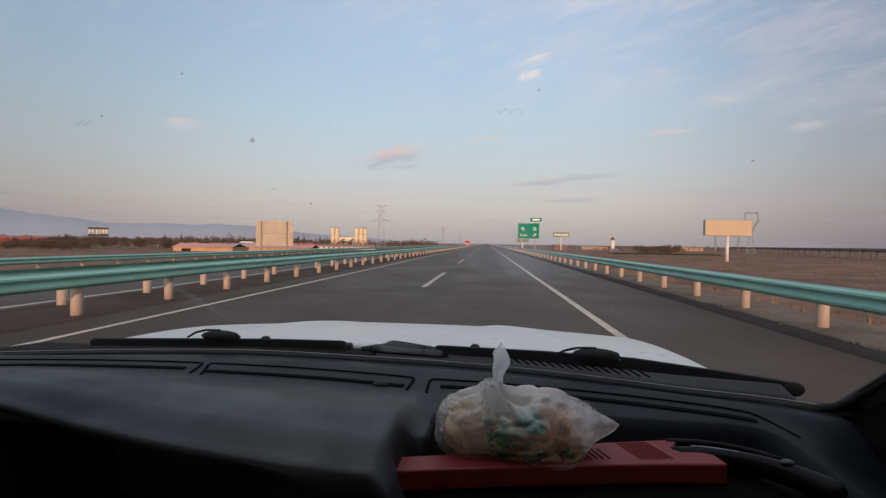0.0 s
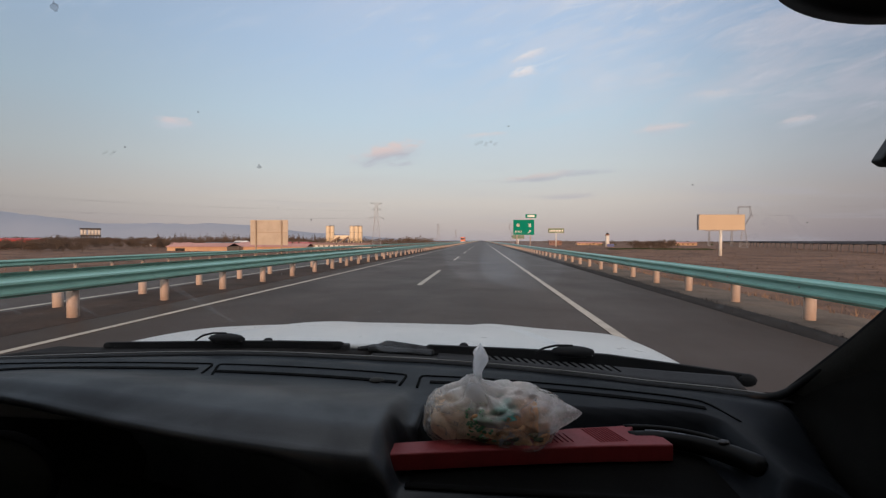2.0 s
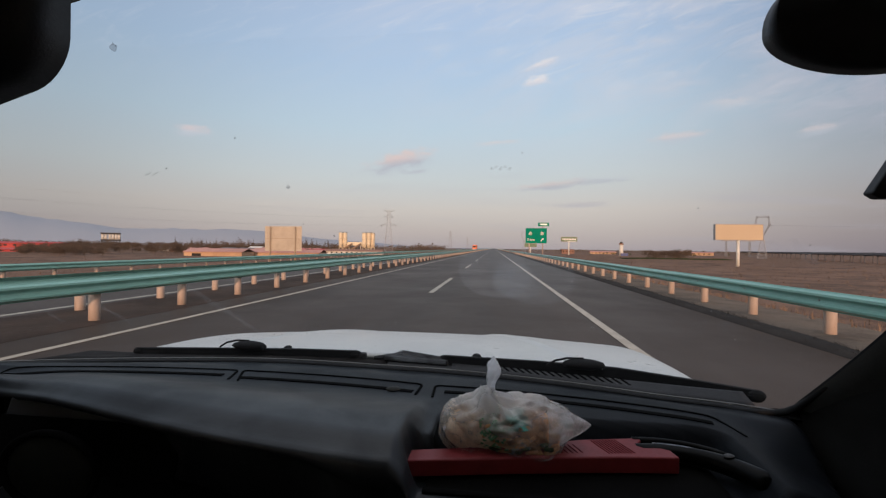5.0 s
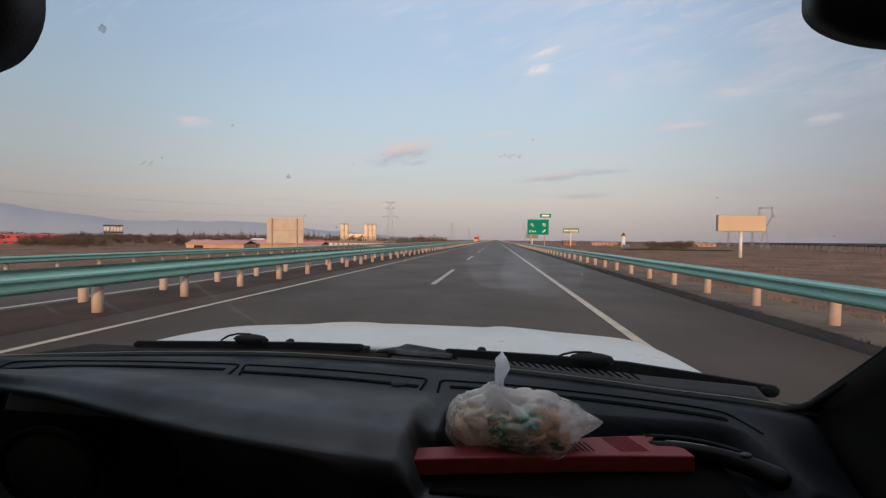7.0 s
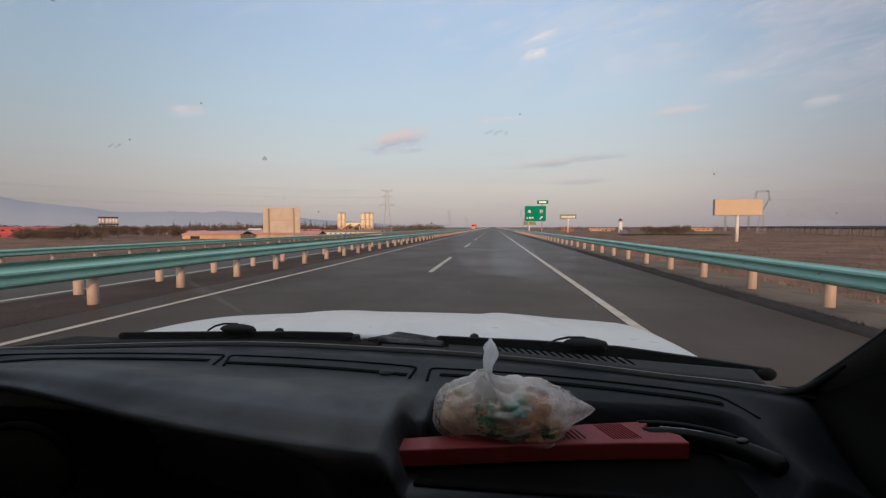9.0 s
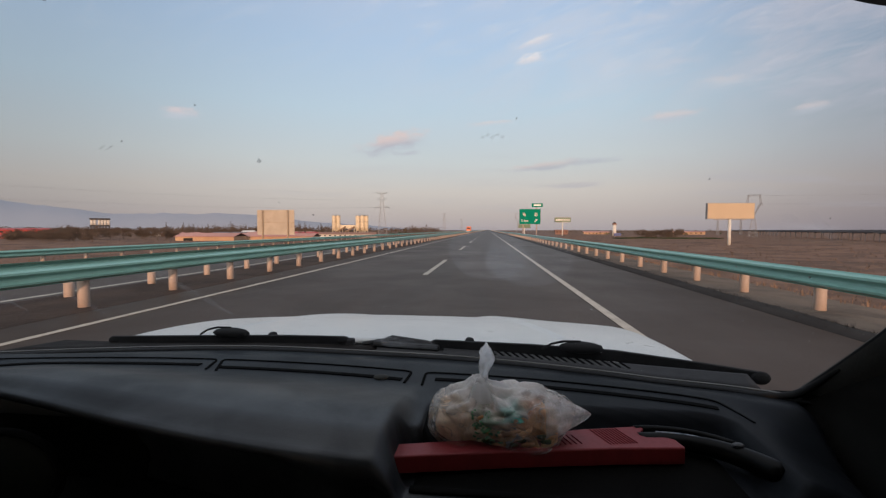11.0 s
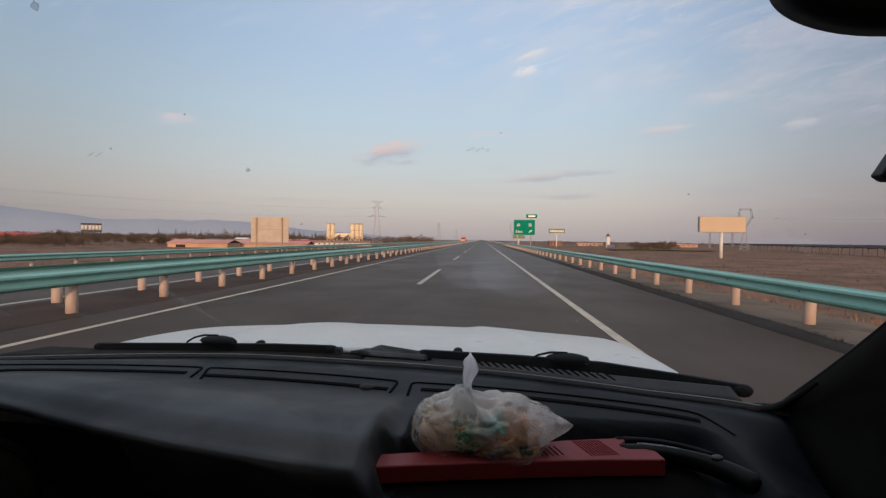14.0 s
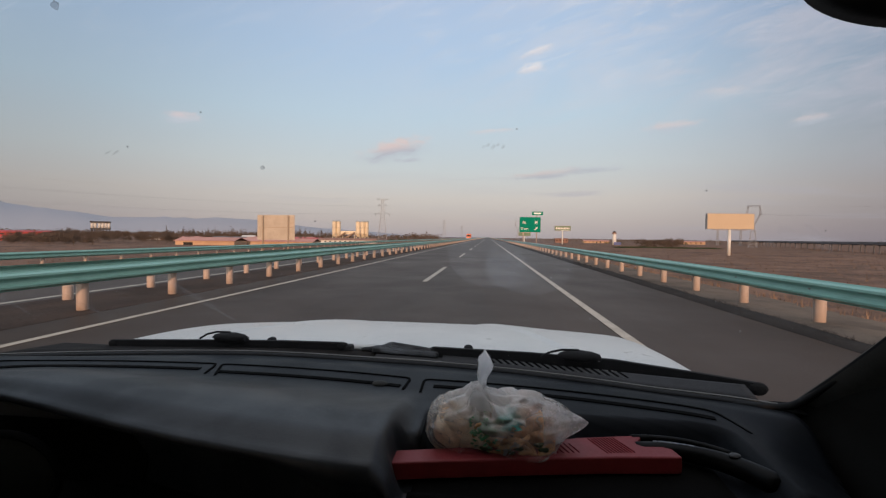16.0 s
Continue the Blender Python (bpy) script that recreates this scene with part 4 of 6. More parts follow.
part("firewall", bm, SLOT, car, "black wall behind the dashboard")

# cowl grille between windscreen and hood
rows = [[(x, seal_y(x) + 0.018 + (hood_back(x) + 0.02 - seal_y(x) - 0.018) * s, 1.032 - 0.02 * abs(x - XC) - 0.028 * math.sin(math.pi * s)) for x in [XC - 0.80 + 0.02 * i for i in range(81)]] for s in (0, 0.25, 0.5, 0.75, 1)]
cowl = part("cowl", solid(sheet(rows), 0.006), DASH_DARK, car, "dark plastic cowl grille", smooth=True)
def cowl_edge(x, s):
    """Point on the sloping cowl strip behind the windscreen foot: s from lower to upper edge."""
    y = seal_y(x) + 0.017 + 0.040 * s
    low, high = dash_z(x, seal_y(x)) + 0.006, 1.32 + 0.009 * smooth(0.05, 0.20, x) - (0.309 + 0.085 * max(0.0, x - 0.107)) * (seal_y(x) + 0.057)
    return Vector((x, y, low + (max(high, low + 0.004) - low) * s * (1 - smooth(0.48, 0.60, x))))


rows = [[cowl_edge(-0.10 + 0.01 * i, s) for i in range(58)] for s in (0, 0.3, 0.6, 0.9, 1.0)]
strip = part("cowl_strip", solid(sheet(rows), 0.004), COWL_GREY, car, "grey plastic cowl strip", smooth=True)
for i in range(17):
    x = 0.0 + 0.0165 * i
    bm = bmesh.new()
    a, b = cowl_edge(x, 0.95), cowl_edge(x + 0.012, 0.42)
    rod(bm, a, b, 0.0018, 0.0014, 5)
    part("rib", bm, RIB, strip)
    bm = bmesh.new()
    o = Vector((0.007, 0, 0.0))
    rod(bm, a + o, b + o, 0.0028, 0.0024, 5)
    part("slot", bm, SLOT, strip)
rows = []
for s in (0, 0.4, 0.8, 1.0):
    row = []
    for i in range(40):
        x = -1.10 + 0.0215 * i
        low, high = dash_z(x, seal_y(x)) + 0.005, 1.030 + 0.012 * smooth(-1.0, -0.4, x)
        row.append((x, seal_y(x) + 0.018 + (0.958 - seal_y(x) - 0.018) * s, low + (high - low) * s))
    rows.append(row)
part("cowl_strip", solid(sheet(rows), 0.004), COWL_BLACK, car, "dark plastic cowl under the wiper", smooth=True)
for x in (-0.045, -0.575):
    bm = bmesh.new()
    y = 1.045
    ball(bm, (x, y, hood_z(x, y) + 0.007), (0.012, 0.014, 0.008), 2)
    part("washer_nozzle", bm, RUBBER, car, "small black washer nozzle", smooth=True)


def chain(bm, points, radii, seg=8):
    for (a, b), (r0, r1) in zip(zip(points, points[1:]), zip(radii, radii[1:])):
        rod(bm, a, b, r0, r1, seg)
    return bm


def wiper(points, thick, pivot_at, label):
    """A wiper at rest: rubber blade, backbone, arm and cap."""
    w = new("wiper")
    w.parent = car
    tagged(w, label)
    w.empty_display_size = 0.05
    bm = bmesh.new()
    for a, b in zip(points, points[1:]):
        a, b = Vector(a), Vector(b)
        m = (b - a).to_track_quat("X", "Z").to_matrix().to_4x4()
        box(bm, (a + b) / 2, ((b - a).length + 0.004, 0.010, thick), m, 0.002)
    ball(bm, points[-1], (0.018, 0.008, thick * 0.55), 2)
    ball(bm, points[0], (0.016, 0.007, thick * 0.54), 2)
    part("blade", bm, RUBBER, w, "black wiper blade")
    bm = bmesh.new()
    c = Vector(pivot_at)
    ball(bm, c, (0.048, 0.018, 0.013), 2)
    box(bm, c + Vector((0.005, 0, -0.004)), (0.08, 0.02, 0.012), None, 0.004)
    part("arm_cap", bm, RUBBER, w, "rounded arm cap", smooth=True)
    bm = bmesh.new()
    chain(bm, [c + Vector((-0.082, 0, -0.006)), c + Vector((-0.062, 0, 0.006)), c + Vector((-0.036, 0, 0.0125)), c + Vector((0.0, 0, 0.013))], [0.0025] * 4, 6)
    part("arm_link", bm, RUBBER, w)
    return w


wiper([(-0.945, 0.945, 1.0375), (-0.70, 0.955, 1.044), (-0.50, 0.960, 1.049), (-0.348, 0.960, 1.0505)], 0.0215, (-0.635, 0.955, 1.063), "black wiper resting at the windscreen foot")
wiper([(-0.120, 0.955, 1.049), (0.10, 0.93, 1.052), (0.27, 0.90, 1.053), (0.44, 0.86, 1.043), (0.515, 0.83, 1.040)], 0.024, (0.200, 0.905, 1.067), "black wiper with arm cap at the windscreen foot")
bm = bmesh.new()
box(bm, (-0.335, 0.962, 1.047), (0.03, 0.016, 0.020), None, 0.005)
box(bm, (-0.19, 0.955, 1.046), (0.16, 0.03, 0.016), Matrix.Rotation(radians(2), 4, "Y"), 0.006)
chain(bm, [(-0.30, 0.962, 1.044), (-0.245, 0.962, 1.052), (-0.12, 0.955, 1.047)], [0.005, 0.007, 0.006])
chain(bm, [(-0.262, 0.958, 1.050), (-0.225, 0.958, 1.060), (-0.15, 0.955, 1.052), (-0.09, 0.955, 1.046)], [0.003, 0.008, 0.008, 0.004])
part("wiper_linkage", bm, COWL_GREY, car, "dark wiper linkage cover")

# rear-view mirror and sun visor
bm = bmesh.new()
face = bm.faces.new([bm.verts.new((x, 0.152, z)) for x, z in ((-0.279, 1.433), (-0.279, 1.512), (-0.520, 1.440), (-0.520, 1.361))])
grown = bmesh.ops.extrude_face_region(bm, geom=[face])
bmesh.ops.translate(bm, vec=(0, 0.032, 0), verts=[v for v in grown["geom"] if isinstance(v, bmesh.types.BMVert)])
bmesh.ops.recalc_face_normals(bm, faces=bm.faces)
bmesh.ops.bevel(bm, geom=[e for e in bm.edges if abs((e.verts[0].co - e.verts[1].co).y) > 0.02], offset=0.026, segments=7, profile=0.5, affect="EDGES")
mirror = part("rear_view_mirror", bm, DASH_DARK, car, "black rear-view mirror housing", smooth=True)
bm = bmesh.new()
chain(bm, [(-0.357, 0.195, 1.490), (-0.335, 0.27, 1.568)], [0.012, 0.014])
part("mirror_stem", bm, DASH_DARK, mirror)
bm = bmesh.new()
ring = [(0.072 * math.cos(a), (0.034 if math.sin(a) < 0 else 0.060) * math.sin(a)) for a in [math.tau * i / 48 for i in range(48)]]
face = bm.faces.new([bm.verts.new((x, -0.009, z)) for x, z in ring])
grown = bmesh.ops.extrude_face_region(bm, geom=[face])
bmesh.ops.translate(bm, vec=(0, 0.018, 0), verts=[v for v in grown["geom"] if isinstance(v, bmesh.types.BMVert)])
bmesh.ops.recalc_face_normals(bm, faces=bm.faces)
bmesh.ops.transform(bm, matrix=pose(0.282, 0.300, 1.498, -8, 0, 0), verts=bm.verts)
part("sun_visor", bm, DASH_DARK, car, "dark sun visor folded down", smooth=True)

prism = [(0.345, 1.381), (0.352, 1.376), (0.560, 1.376), (0.560, 1.545), (0.442, 1.545)]
bm = bmesh.new()
face = bm.faces.new([bm.verts.new((x, 0.375, z)) for x, z in prism])
grown = bmesh.ops.extrude_face_region(bm, geom=[face])
bmesh.ops.translate(bm, vec=(0, 0.012, 0), verts=[v for v in grown["geom"] if isinstance(v, bmesh.types.BMVert)])
bmesh.ops.recalc_face_normals(bm, faces=bm.faces)
bmesh.ops.bevel(bm, geom=bm.edges[:], offset=0.002, segments=2, profile=0.5, affect="EDGES")
part("visor_flap", bm, DASH_DARK, car, "dark flap below the sun visor")

# ---- bag of food on the dashboard tray ----
bag = thing("plastic_bag", "knotted clear plastic bag of fried dough with green print", "bag", (0.018, 0.563, 1.016))
bm = bmesh.new()
made = bmesh.ops.create_icosphere(bm, subdivisions=6, radius=1.0)["verts"]
for v in made:
    d = v.co.copy()
    x = d.x * (0.098 if d.x < 0 else 0.088)
    lobe = 1.0 - 0.16 * math.exp(-((x + 0.022) / 0.022) ** 2) + 0.13 * math.exp(-((x - 0.048) / 0.035) ** 2)
    boxy = (max(1e-4, 1 - abs(d.x) ** 3.0) ** (1 / 3.0)) / math.sqrt(max(1e-4, 1 - d.x * d.x)) if abs(d.x) < 0.999 else 1.0
    y, z = d.y * 0.048 * lobe * boxy, d.z * 0.043 * lobe * boxy
    to_knot = Vector((x + 0.026, y, 0)).length
    angle = math.atan2(y, x + 0.026)
    crease = 0.0050 * math.sin(angle * 13 + 5 * noise.noise(d * 2)) * (1 - smooth(0.0, 0.10, to_knot)) * smooth(-0.1, 0.5, d.z)
    folds = 0.0065 * (abs(noise.noise(d * 2.6 + Vector((3, 1, 2)))) - 0.2) + 0.0055 * (0.25 - abs(noise.noise(d * 4.0 + Vector((1, 5, 2))))) + 0.0012 * (0.2 - abs(noise.noise(d * 9.0)))
    peak = 0.018 * math.exp(-((x + 0.026) ** 2 + y * y) / 0.00030) * max(0, d.z)
    ear = math.exp(-((d.z - 0.22) / 0.40) ** 2 - (d.y / 0.5) ** 2) * smooth(0.62, 1.0, d.x)
    r = Vector((x, y, z)) + d * (folds * (1 - 0.6 * ear) + crease)
    r.x += 0.024 * ear - 0.010 * smooth(0.7, 1.0, d.x)
    r.z += 0.004 * ear
    v.co = Vector((r.x, max(r.y, -0.046 - 0.25 * max(0, r.z + 0.02)), max(r.z + peak + 0.046, 0.0015)))
part("bag_film", bm, BAG_FILM, bag, "thin crinkled clear plastic film", smooth=True)
rows = []
for i in range(22):
    s = i / 21
    r = 0.006 * (1 - s) ** 4 + 0.0046 + 0.0052 * math.exp(-((s - 0.70) / 0.20) ** 2) - 0.0040 * smooth(0.84, 1.0, s)
    c = Vector((-0.029 + 0.004 * math.sin(3 * s) + 0.009 * s, 0.006 * s, 0.082 + 0.066 * s))
    rows.append([c + Vector((math.cos(a + 2.2 * s), math.sin(a + 2.2 * s), 0)) * r * (1 + 0.22 * math.sin(4 * a) + 0.10 * math.sin(9 * a + 7 * s) + 0.5 * noise.noise(Vector((math.cos(a), math.sin(a), 5 * s)))) for a in [k * math.tau / 20 for k in range(20)]])
part("twisted_neck", sheet(rows, closed=True), KNOT_FILM, bag, "twisted white neck of the bag", smooth=True)
# pointed corner of the bag at its end
rows = []
for i in range(15):
    s = i / 14
    ry, rz = 0.032 * (1 - s) ** 0.9 + 0.001, 0.031 * (1 - s) ** 0.8 + 0.0012
    rows.append([Vector((0.058 + 0.063 * s, ry * math.cos(a) * (1 + 0.10 * math.sin(7 * a + 2)), 0.048 + 0.008 * s + rz * math.sin(a) * (1 + 0.12 * math.sin(5 * a + 4 * s)))) for a in [k * math.tau / 40 for k in range(40)]])
part("film_corner", sheet(rows, closed=True), CORNER_FILM, bag, "pointed crinkled corner of clear film", smooth=True)
# loose skirt of film below the knot
rows = []
for i in range(9):
    s = i / 8
    rows.append([Vector((-0.026 + (0.007 + 0.030 * s) * math.cos(a) + 0.008 * s, (0.007 + 0.022 * s) * math.sin(a), 0.096 - 0.004 * s - 0.020 * s * s + 0.0075 * s * math.sin(3 * a + 1.0) + 0.004 * s * math.sin(8 * a))) for a in [k * math.tau / 48 for k in range(48)]])
part("film_skirt", sheet(rows, closed=True), KNOT_FILM, bag, "white gathered film below the knot", smooth=True)
random.seed(11)
for i, (x, y, z, s) in enumerate(((-0.062, -0.010, 0.040, 0.024), (-0.058, 0.016, 0.034, 0.028), (-0.036, -0.014, 0.034, 0.022), (-0.070, 0.008, 0.030, 0.016), (-0.050, -0.016, 0.056, 0.020), (-0.020, 0.010, 0.034, 0.026), (-0.064, 0.004, 0.058, 0.018), (-0.014, -0.012, 0.048, 0.018), (0.004, -0.006, 0.034, 0.021))):
    bm = bmesh.new()
    ball(bm, (x, y, z), (s, s * 0.8, s * 0.82), 3, 0.45, 1.8, i * 3.3)
    part("dough_piece", bm, DOUGH, bag, "pale lump of dough", smooth=True)
for i, (x, y, z, s) in enumerate(((0.030, -0.004, 0.054, 0.026), (0.052, -0.002, 0.046, 0.026), (0.034, 0.012, 0.030, 0.026), (0.012, 0.012, 0.050, 0.022), (0.056, 0.006, 0.026, 0.020))):
    bm = bmesh.new()
    ball(bm, (x, y, z), (s, s * 0.85, s * 0.86), 4, 0.38, 1.7, 40 + i * 2.7)
    part("bun_piece", bm, BUN, bag, "browned folded piece of dough", smooth=True)
for i in range(30):
    c = Vector((random.uniform(-0.020, 0.062), random.uniform(-0.036, -0.016), random.uniform(0.010, 0.030 + 0.026 * (i % 2))))
    a, r, tilt = random.uniform(0, 6.28), random.uniform(0.012, 0.022), random.uniform(-0.8, 0.8)
    pts = [c + Vector((math.cos(a + k * 0.42) * r, math.sin(a + k * 0.42) * r * math.cos(tilt), math.sin(a + k * 0.42) * r * math.sin(tilt) + 0.002 * k)) for k in range(8)]
    kept = []
    for p in pts:
        z = min(0.070, max(0.016, p.z))
        room = 0.037 * math.sqrt(max(0.05, 1 - ((z - 0.046) / 0.044) ** 2)) * (1 - 0.5 * smooth(0.05, 0.085, p.x))
        kept.append(Vector((min(0.072, p.x), min(room, max(-room, p.y)), z)))
    pts = kept
    part("dough_strand", tube(pts, [0.0016] + [0.0030] * 6 + [0.0016], 7), FRIED, bag, "brown fried dough twist", smooth=True)
random.seed(23)
for i in range(9):
    bm = bmesh.new()
    c = (random.uniform(-0.02, 0.06), random.uniform(-0.036, -0.024), random.uniform(0.016, 0.036))
    ball(bm, c, (0.007, 0.002, 0.003), 2, 0.6, 2.0, i)
    part("herb_piece", bm, LEAF_GREEN, bag, "dark green bit of herb", smooth=True)
# printed patch: small bars of teal and green lying on the film's front
random.seed(3)
film = bpy.data.objects["bag_film"].data
front_verts = [v for v in film.vertices if v.normal.y < -0.35 and v.normal.z < 0.85]
for i in range(240):
    x, z = (random.gauss(0.012, 0.007), random.gauss(0.073, 0.005)) if i < 120 else (random.gauss(-0.018, 0.008), random.gauss(0.056, 0.012))
    v = min(front_verts, key=lambda q: (q.co.x - x) ** 2 + (q.co.z - z) ** 2)
    bm = bmesh.new()
    m = v.normal.to_track_quat("Z", "Y").to_matrix().to_4x4() @ Matrix.Rotation(random.uniform(-0.7, 0.7), 4, "Z")
    box(bm, v.co - v.normal * 0.0009, (random.uniform(0.003, 0.0065), random.uniform(0.0014, 0.0030), 0.0004), m)
    part("print_bar", bm, PRINT_TEAL if i < 120 else PRINT_GREEN, bag, "unreadable green print")

# ---- red wheel lock in front of the bag ----
lock = thing("steering_lock", "red plastic steering lock with black handle in the tray", "lock", (-0.125, 0.487, 1.0165), 11.0)
outline = [(0.0, 0.0), (0.0, 0.030), (0.17, 0.036), (0.27, 0.050), (0.355, 0.052), (0.362, 0.046), (0.352, 0.036), (0.345, 0.028), (0.352, 0.021), (0.376, 0.019), (0.386, 0.012), (0.386, -0.010), (0.30, -0.004), (0.16, 0.0)]
bm = bmesh.new()
face = bm.faces.new([bm.verts.new((x, y, 0)) for x, y in outline])
top = bmesh.ops.extrude_face_region(bm, geom=[face])
bmesh.ops.translate(bm, vec=(0, 0, 0.023), verts=[v for v in top["geom"] if isinstance(v, bmesh.types.BMVert)])
bmesh.ops.recalc_face_normals(bm, faces=bm.faces)
bmesh.ops.bevel(bm, geom=[e for e in bm.edges], offset=0.0022, segments=2, profile=0.5, affect="EDGES")
lock_body = part("body", bm, TOOL_RED, lock, "worn red plastic body")
for x0, count, gap, y0, deep, lean in ((0.196, 9, 0.0072, 0.022, 0.024, 12), (0.288, 9, 0.0046, 0.026, 0.042, 14)):
    for i in range(count):
        bm = bmesh.new()
        box(bm, (x0 + gap * i, y0, 0.0232), (0.0014, deep, 0.0012), Matrix.Rotation(radians(lean), 4, "Z"))
        part("groove", bm, LOCK_GROOVE, lock_body)
bend = [(0.345 + 0.125 * math.sin(1.5 * k), 0.030 - 0.105 * (1 - math.cos(1.5 * k)), 0.014) for k in [i / 15 for i in range(16)]]
bm = tube(bend, [0.0100 + 0.0003 * i for i in range(15)] + [0.010], 14)
handle = part("handle", bm, HANDLE_BLACK, lock, "black curved handle", smooth=True)
# thin chrome strip puts a line of glint on the handle
bm = tube([(x, y + 0.002, 0.0248) for x, y, z in bend[2:12]], [0.0009] * 10, 6)
part("glint_band", bm, CHROME, handle, "thin bright strip that paints a glint on the handle")
bar = [(0.350 + 0.116 * math.sin(1.35 * k), 0.050 - 0.080 * (1 - math.cos(1.35 * k)), 0.020) for k in [i / 11 for i in range(11)]]
part("release_bar", tube(bar, [0.0050] * 11, 8), HANDLE_BLACK, handle, "thin black release bar", smooth=True)
# small pale ball adds a spot of glint
bm = bmesh.new()
ball(bm, bend[10][:2] + (0.028,), (0.008, 0.005, 0.003), 2)
part("stud", bm, RIB, handle, "small pale ball that paints a glint", smooth=True)
bm = bmesh.new()
ball(bm, (-0.006, 0.004, 0.006), (0.007, 0.006, 0.006), 2)
part("pin", bm, CHROME, lock, "small metal pin", smooth=True)

# ---- signs and billboards ----
def billboard(label, x, y, foot, bottom, top, width, turn, face, edge_dark=True):
    """A board on one tall round column."""
    b = thing("billboard", label, "billboard", (x, y, foot), turn, "billboards")
    h = top - bottom
    bm = bmesh.new()
    box(bm, (0, 0.7, (bottom + top) / 2 - foot), (width, 1.4, h), None, 0.04)
    body = part("frame", bm, STEEL, b)
    bm = bmesh.new()
    box(bm, (0, -0.03, (bottom + top) / 2 - foot), (width - 0.3, 0.05, h - 0.3))
    part("face", bm, face, b, "billboard face")
    bm = bmesh.new()
    box(bm, (-width / 2 - 0.05, 0.7, (bottom + top) / 2 - foot), (0.06, 1.2, h - 0.1))
    part("end_panel", bm, DARK_OPENING if edge_dark else STEEL, b)
    bm = bmesh.new()
    rod(bm, (0, 0.7, -0.6), (0, 0.7, bottom - foot + 0.2), 0.62, 0.55, 20)
    part("column", bm, WHITE, b, "white round column", smooth=True)
    for z in (bottom - foot - 0.25,):
        bm = bmesh.new()
        box(bm, (0, 0.7, z), (width * 0.7, 0.25, 0.25))
        part("beam", bm, STEEL, b)
    return b


billboard("blank tan billboard on a white column in the field", 96.5, 177, -5.0, 5.75, 12.1, 18.0, 2, BLANK, False)
green_board = billboard("green billboard with pale unreadable writing on a white column", 77, 440, -5.6, 9.2, 14.2, 16.5, 4, BOARD_GREEN, False)
for i in range(9):
    bm = bmesh.new()
    box(bm, (-6.4 + 1.6 * i, -0.09, 17.2), (1.0, 0.06, 1.7))
    part("print_bar", bm, SIGN_WHITE, green_board, "pale unreadable writing")
bm = bmesh.new()
box(bm, (2.5, -0.09, 15.0), (9, 0.06, 0.25))
part("print_bar", bm, SIGN_WHITE, green_board)
billboard("blue billboard on a white column in the field behind the car", 138, -60, -5.0, 6.0, 12.5, 18.0, 6, BLUE)
billboard("far dark billboard on a column beside the motorway", 42, 487, -5.2, 3.4, 7.6, 14.0, 4, BOARD_GREEN, False)


def rear_board(label, x, y, width, bottom, top, turn, group=""):
    """The back of a large road sign on two posts, with ribs."""
    b = thing("road_sign", label, "road sign", (x, y, -1.9), turn, group)
    h, mid = top - bottom, (top + bottom) / 2 + 1.9
    bm = bmesh.new()
    box(bm, (0, 0, mid), (width, 0.06, h), None, 0.01)
    part("panel", bm, BOARD_BACK, b, "pale metal back of the sign")
    count = 7
    for i in range(count):
        bm = bmesh.new()
        box(bm, (0, -0.05, bottom + 1.9 + h * (i + 0.5) / count), (width - 0.1, 0.04, 0.05))
        part("rib", bm, BOARD_RIB if i == 3 else BOARD_BACK, b)
    for s in (-1, 1):
        bm = bmesh.new()
        rod(bm, (s * width * 0.34, -0.16, -3.2), (s * width * 0.34, -0.16, mid + h / 2 - 0.05), 0.12, 0.12, 12)
        part("post", bm, BOARD_RIB, b, "brown sign post", smooth=True)
    return b


rear_board("back of a wide road sign on two posts", -34.9, 65, 6.6, 0.45, 4.55, -2, "sign backs")
rear_board("back of a tall road sign on two posts behind the car", -25, -215, 3.6, 1.2, 6.2, 0, "sign backs")

direction = thing("direction_sign", "green exit sign with white writing on two posts", "road sign", (8.8, 89, 0.0), 0)
bm = bmesh.new()
box(bm, (0, 0, 4.1), (4.4, 0.08, 3.2), None, 0.02)
sign_panel = part("panel", bm, SIGN_GREEN, direction)
bm = bmesh.new()
box(bm, (1.5, 0, 6.5), (2.3, 0.08, 0.75), None, 0.02)
part("exit_plate", bm, SIGN_GREEN, direction)
for s in (-1.4, 1.4):
    bm = bmesh.new()
    rod(bm, (s, 0.14, -1.8), (s, 0.14, 6.8 if s > 0 else 5.6), 0.11, 0.11, 14)
    part("post", bm, POST, direction, smooth=True)
bm = bmesh.new()
box(bm, (1.5, -0.05, 6.5), (1.5, 0.02, 0.3))
part("print_bar", bm, SIGN_WHITE, direction, "white unreadable print")
for text, x, z, size in (("\u4e4c", -1.25, 4.25, 0.8), ("\u82cf", 1.25, 4.25, 0.8), ("2 km", -1.1, 3.0, 0.75)):
    curve = bpy.data.curves.new("writing", "FONT")
    curve.body, curve.size, curve.align_x, curve.extrude = text, size, "CENTER", 0.004
    curve.materials.append(SIGN_WHITE)
    ob = new("writing", curve)
    ob.parent = sign_panel
    ob.matrix_basis = pose(x, -0.055, z, 90, 0, 0)
bm = bmesh.new()
rod(bm, (0.95, -0.06, 2.95), (1.35, -0.06, 3.35), 0.08, 0.08, 6)
rod(bm, (1.30, -0.06, 3.30), (1.55, -0.06, 3.55), 0.26, 0.02, 4)
part("arrow", bm, SIGN_WHITE, sign_panel, "white arrow")

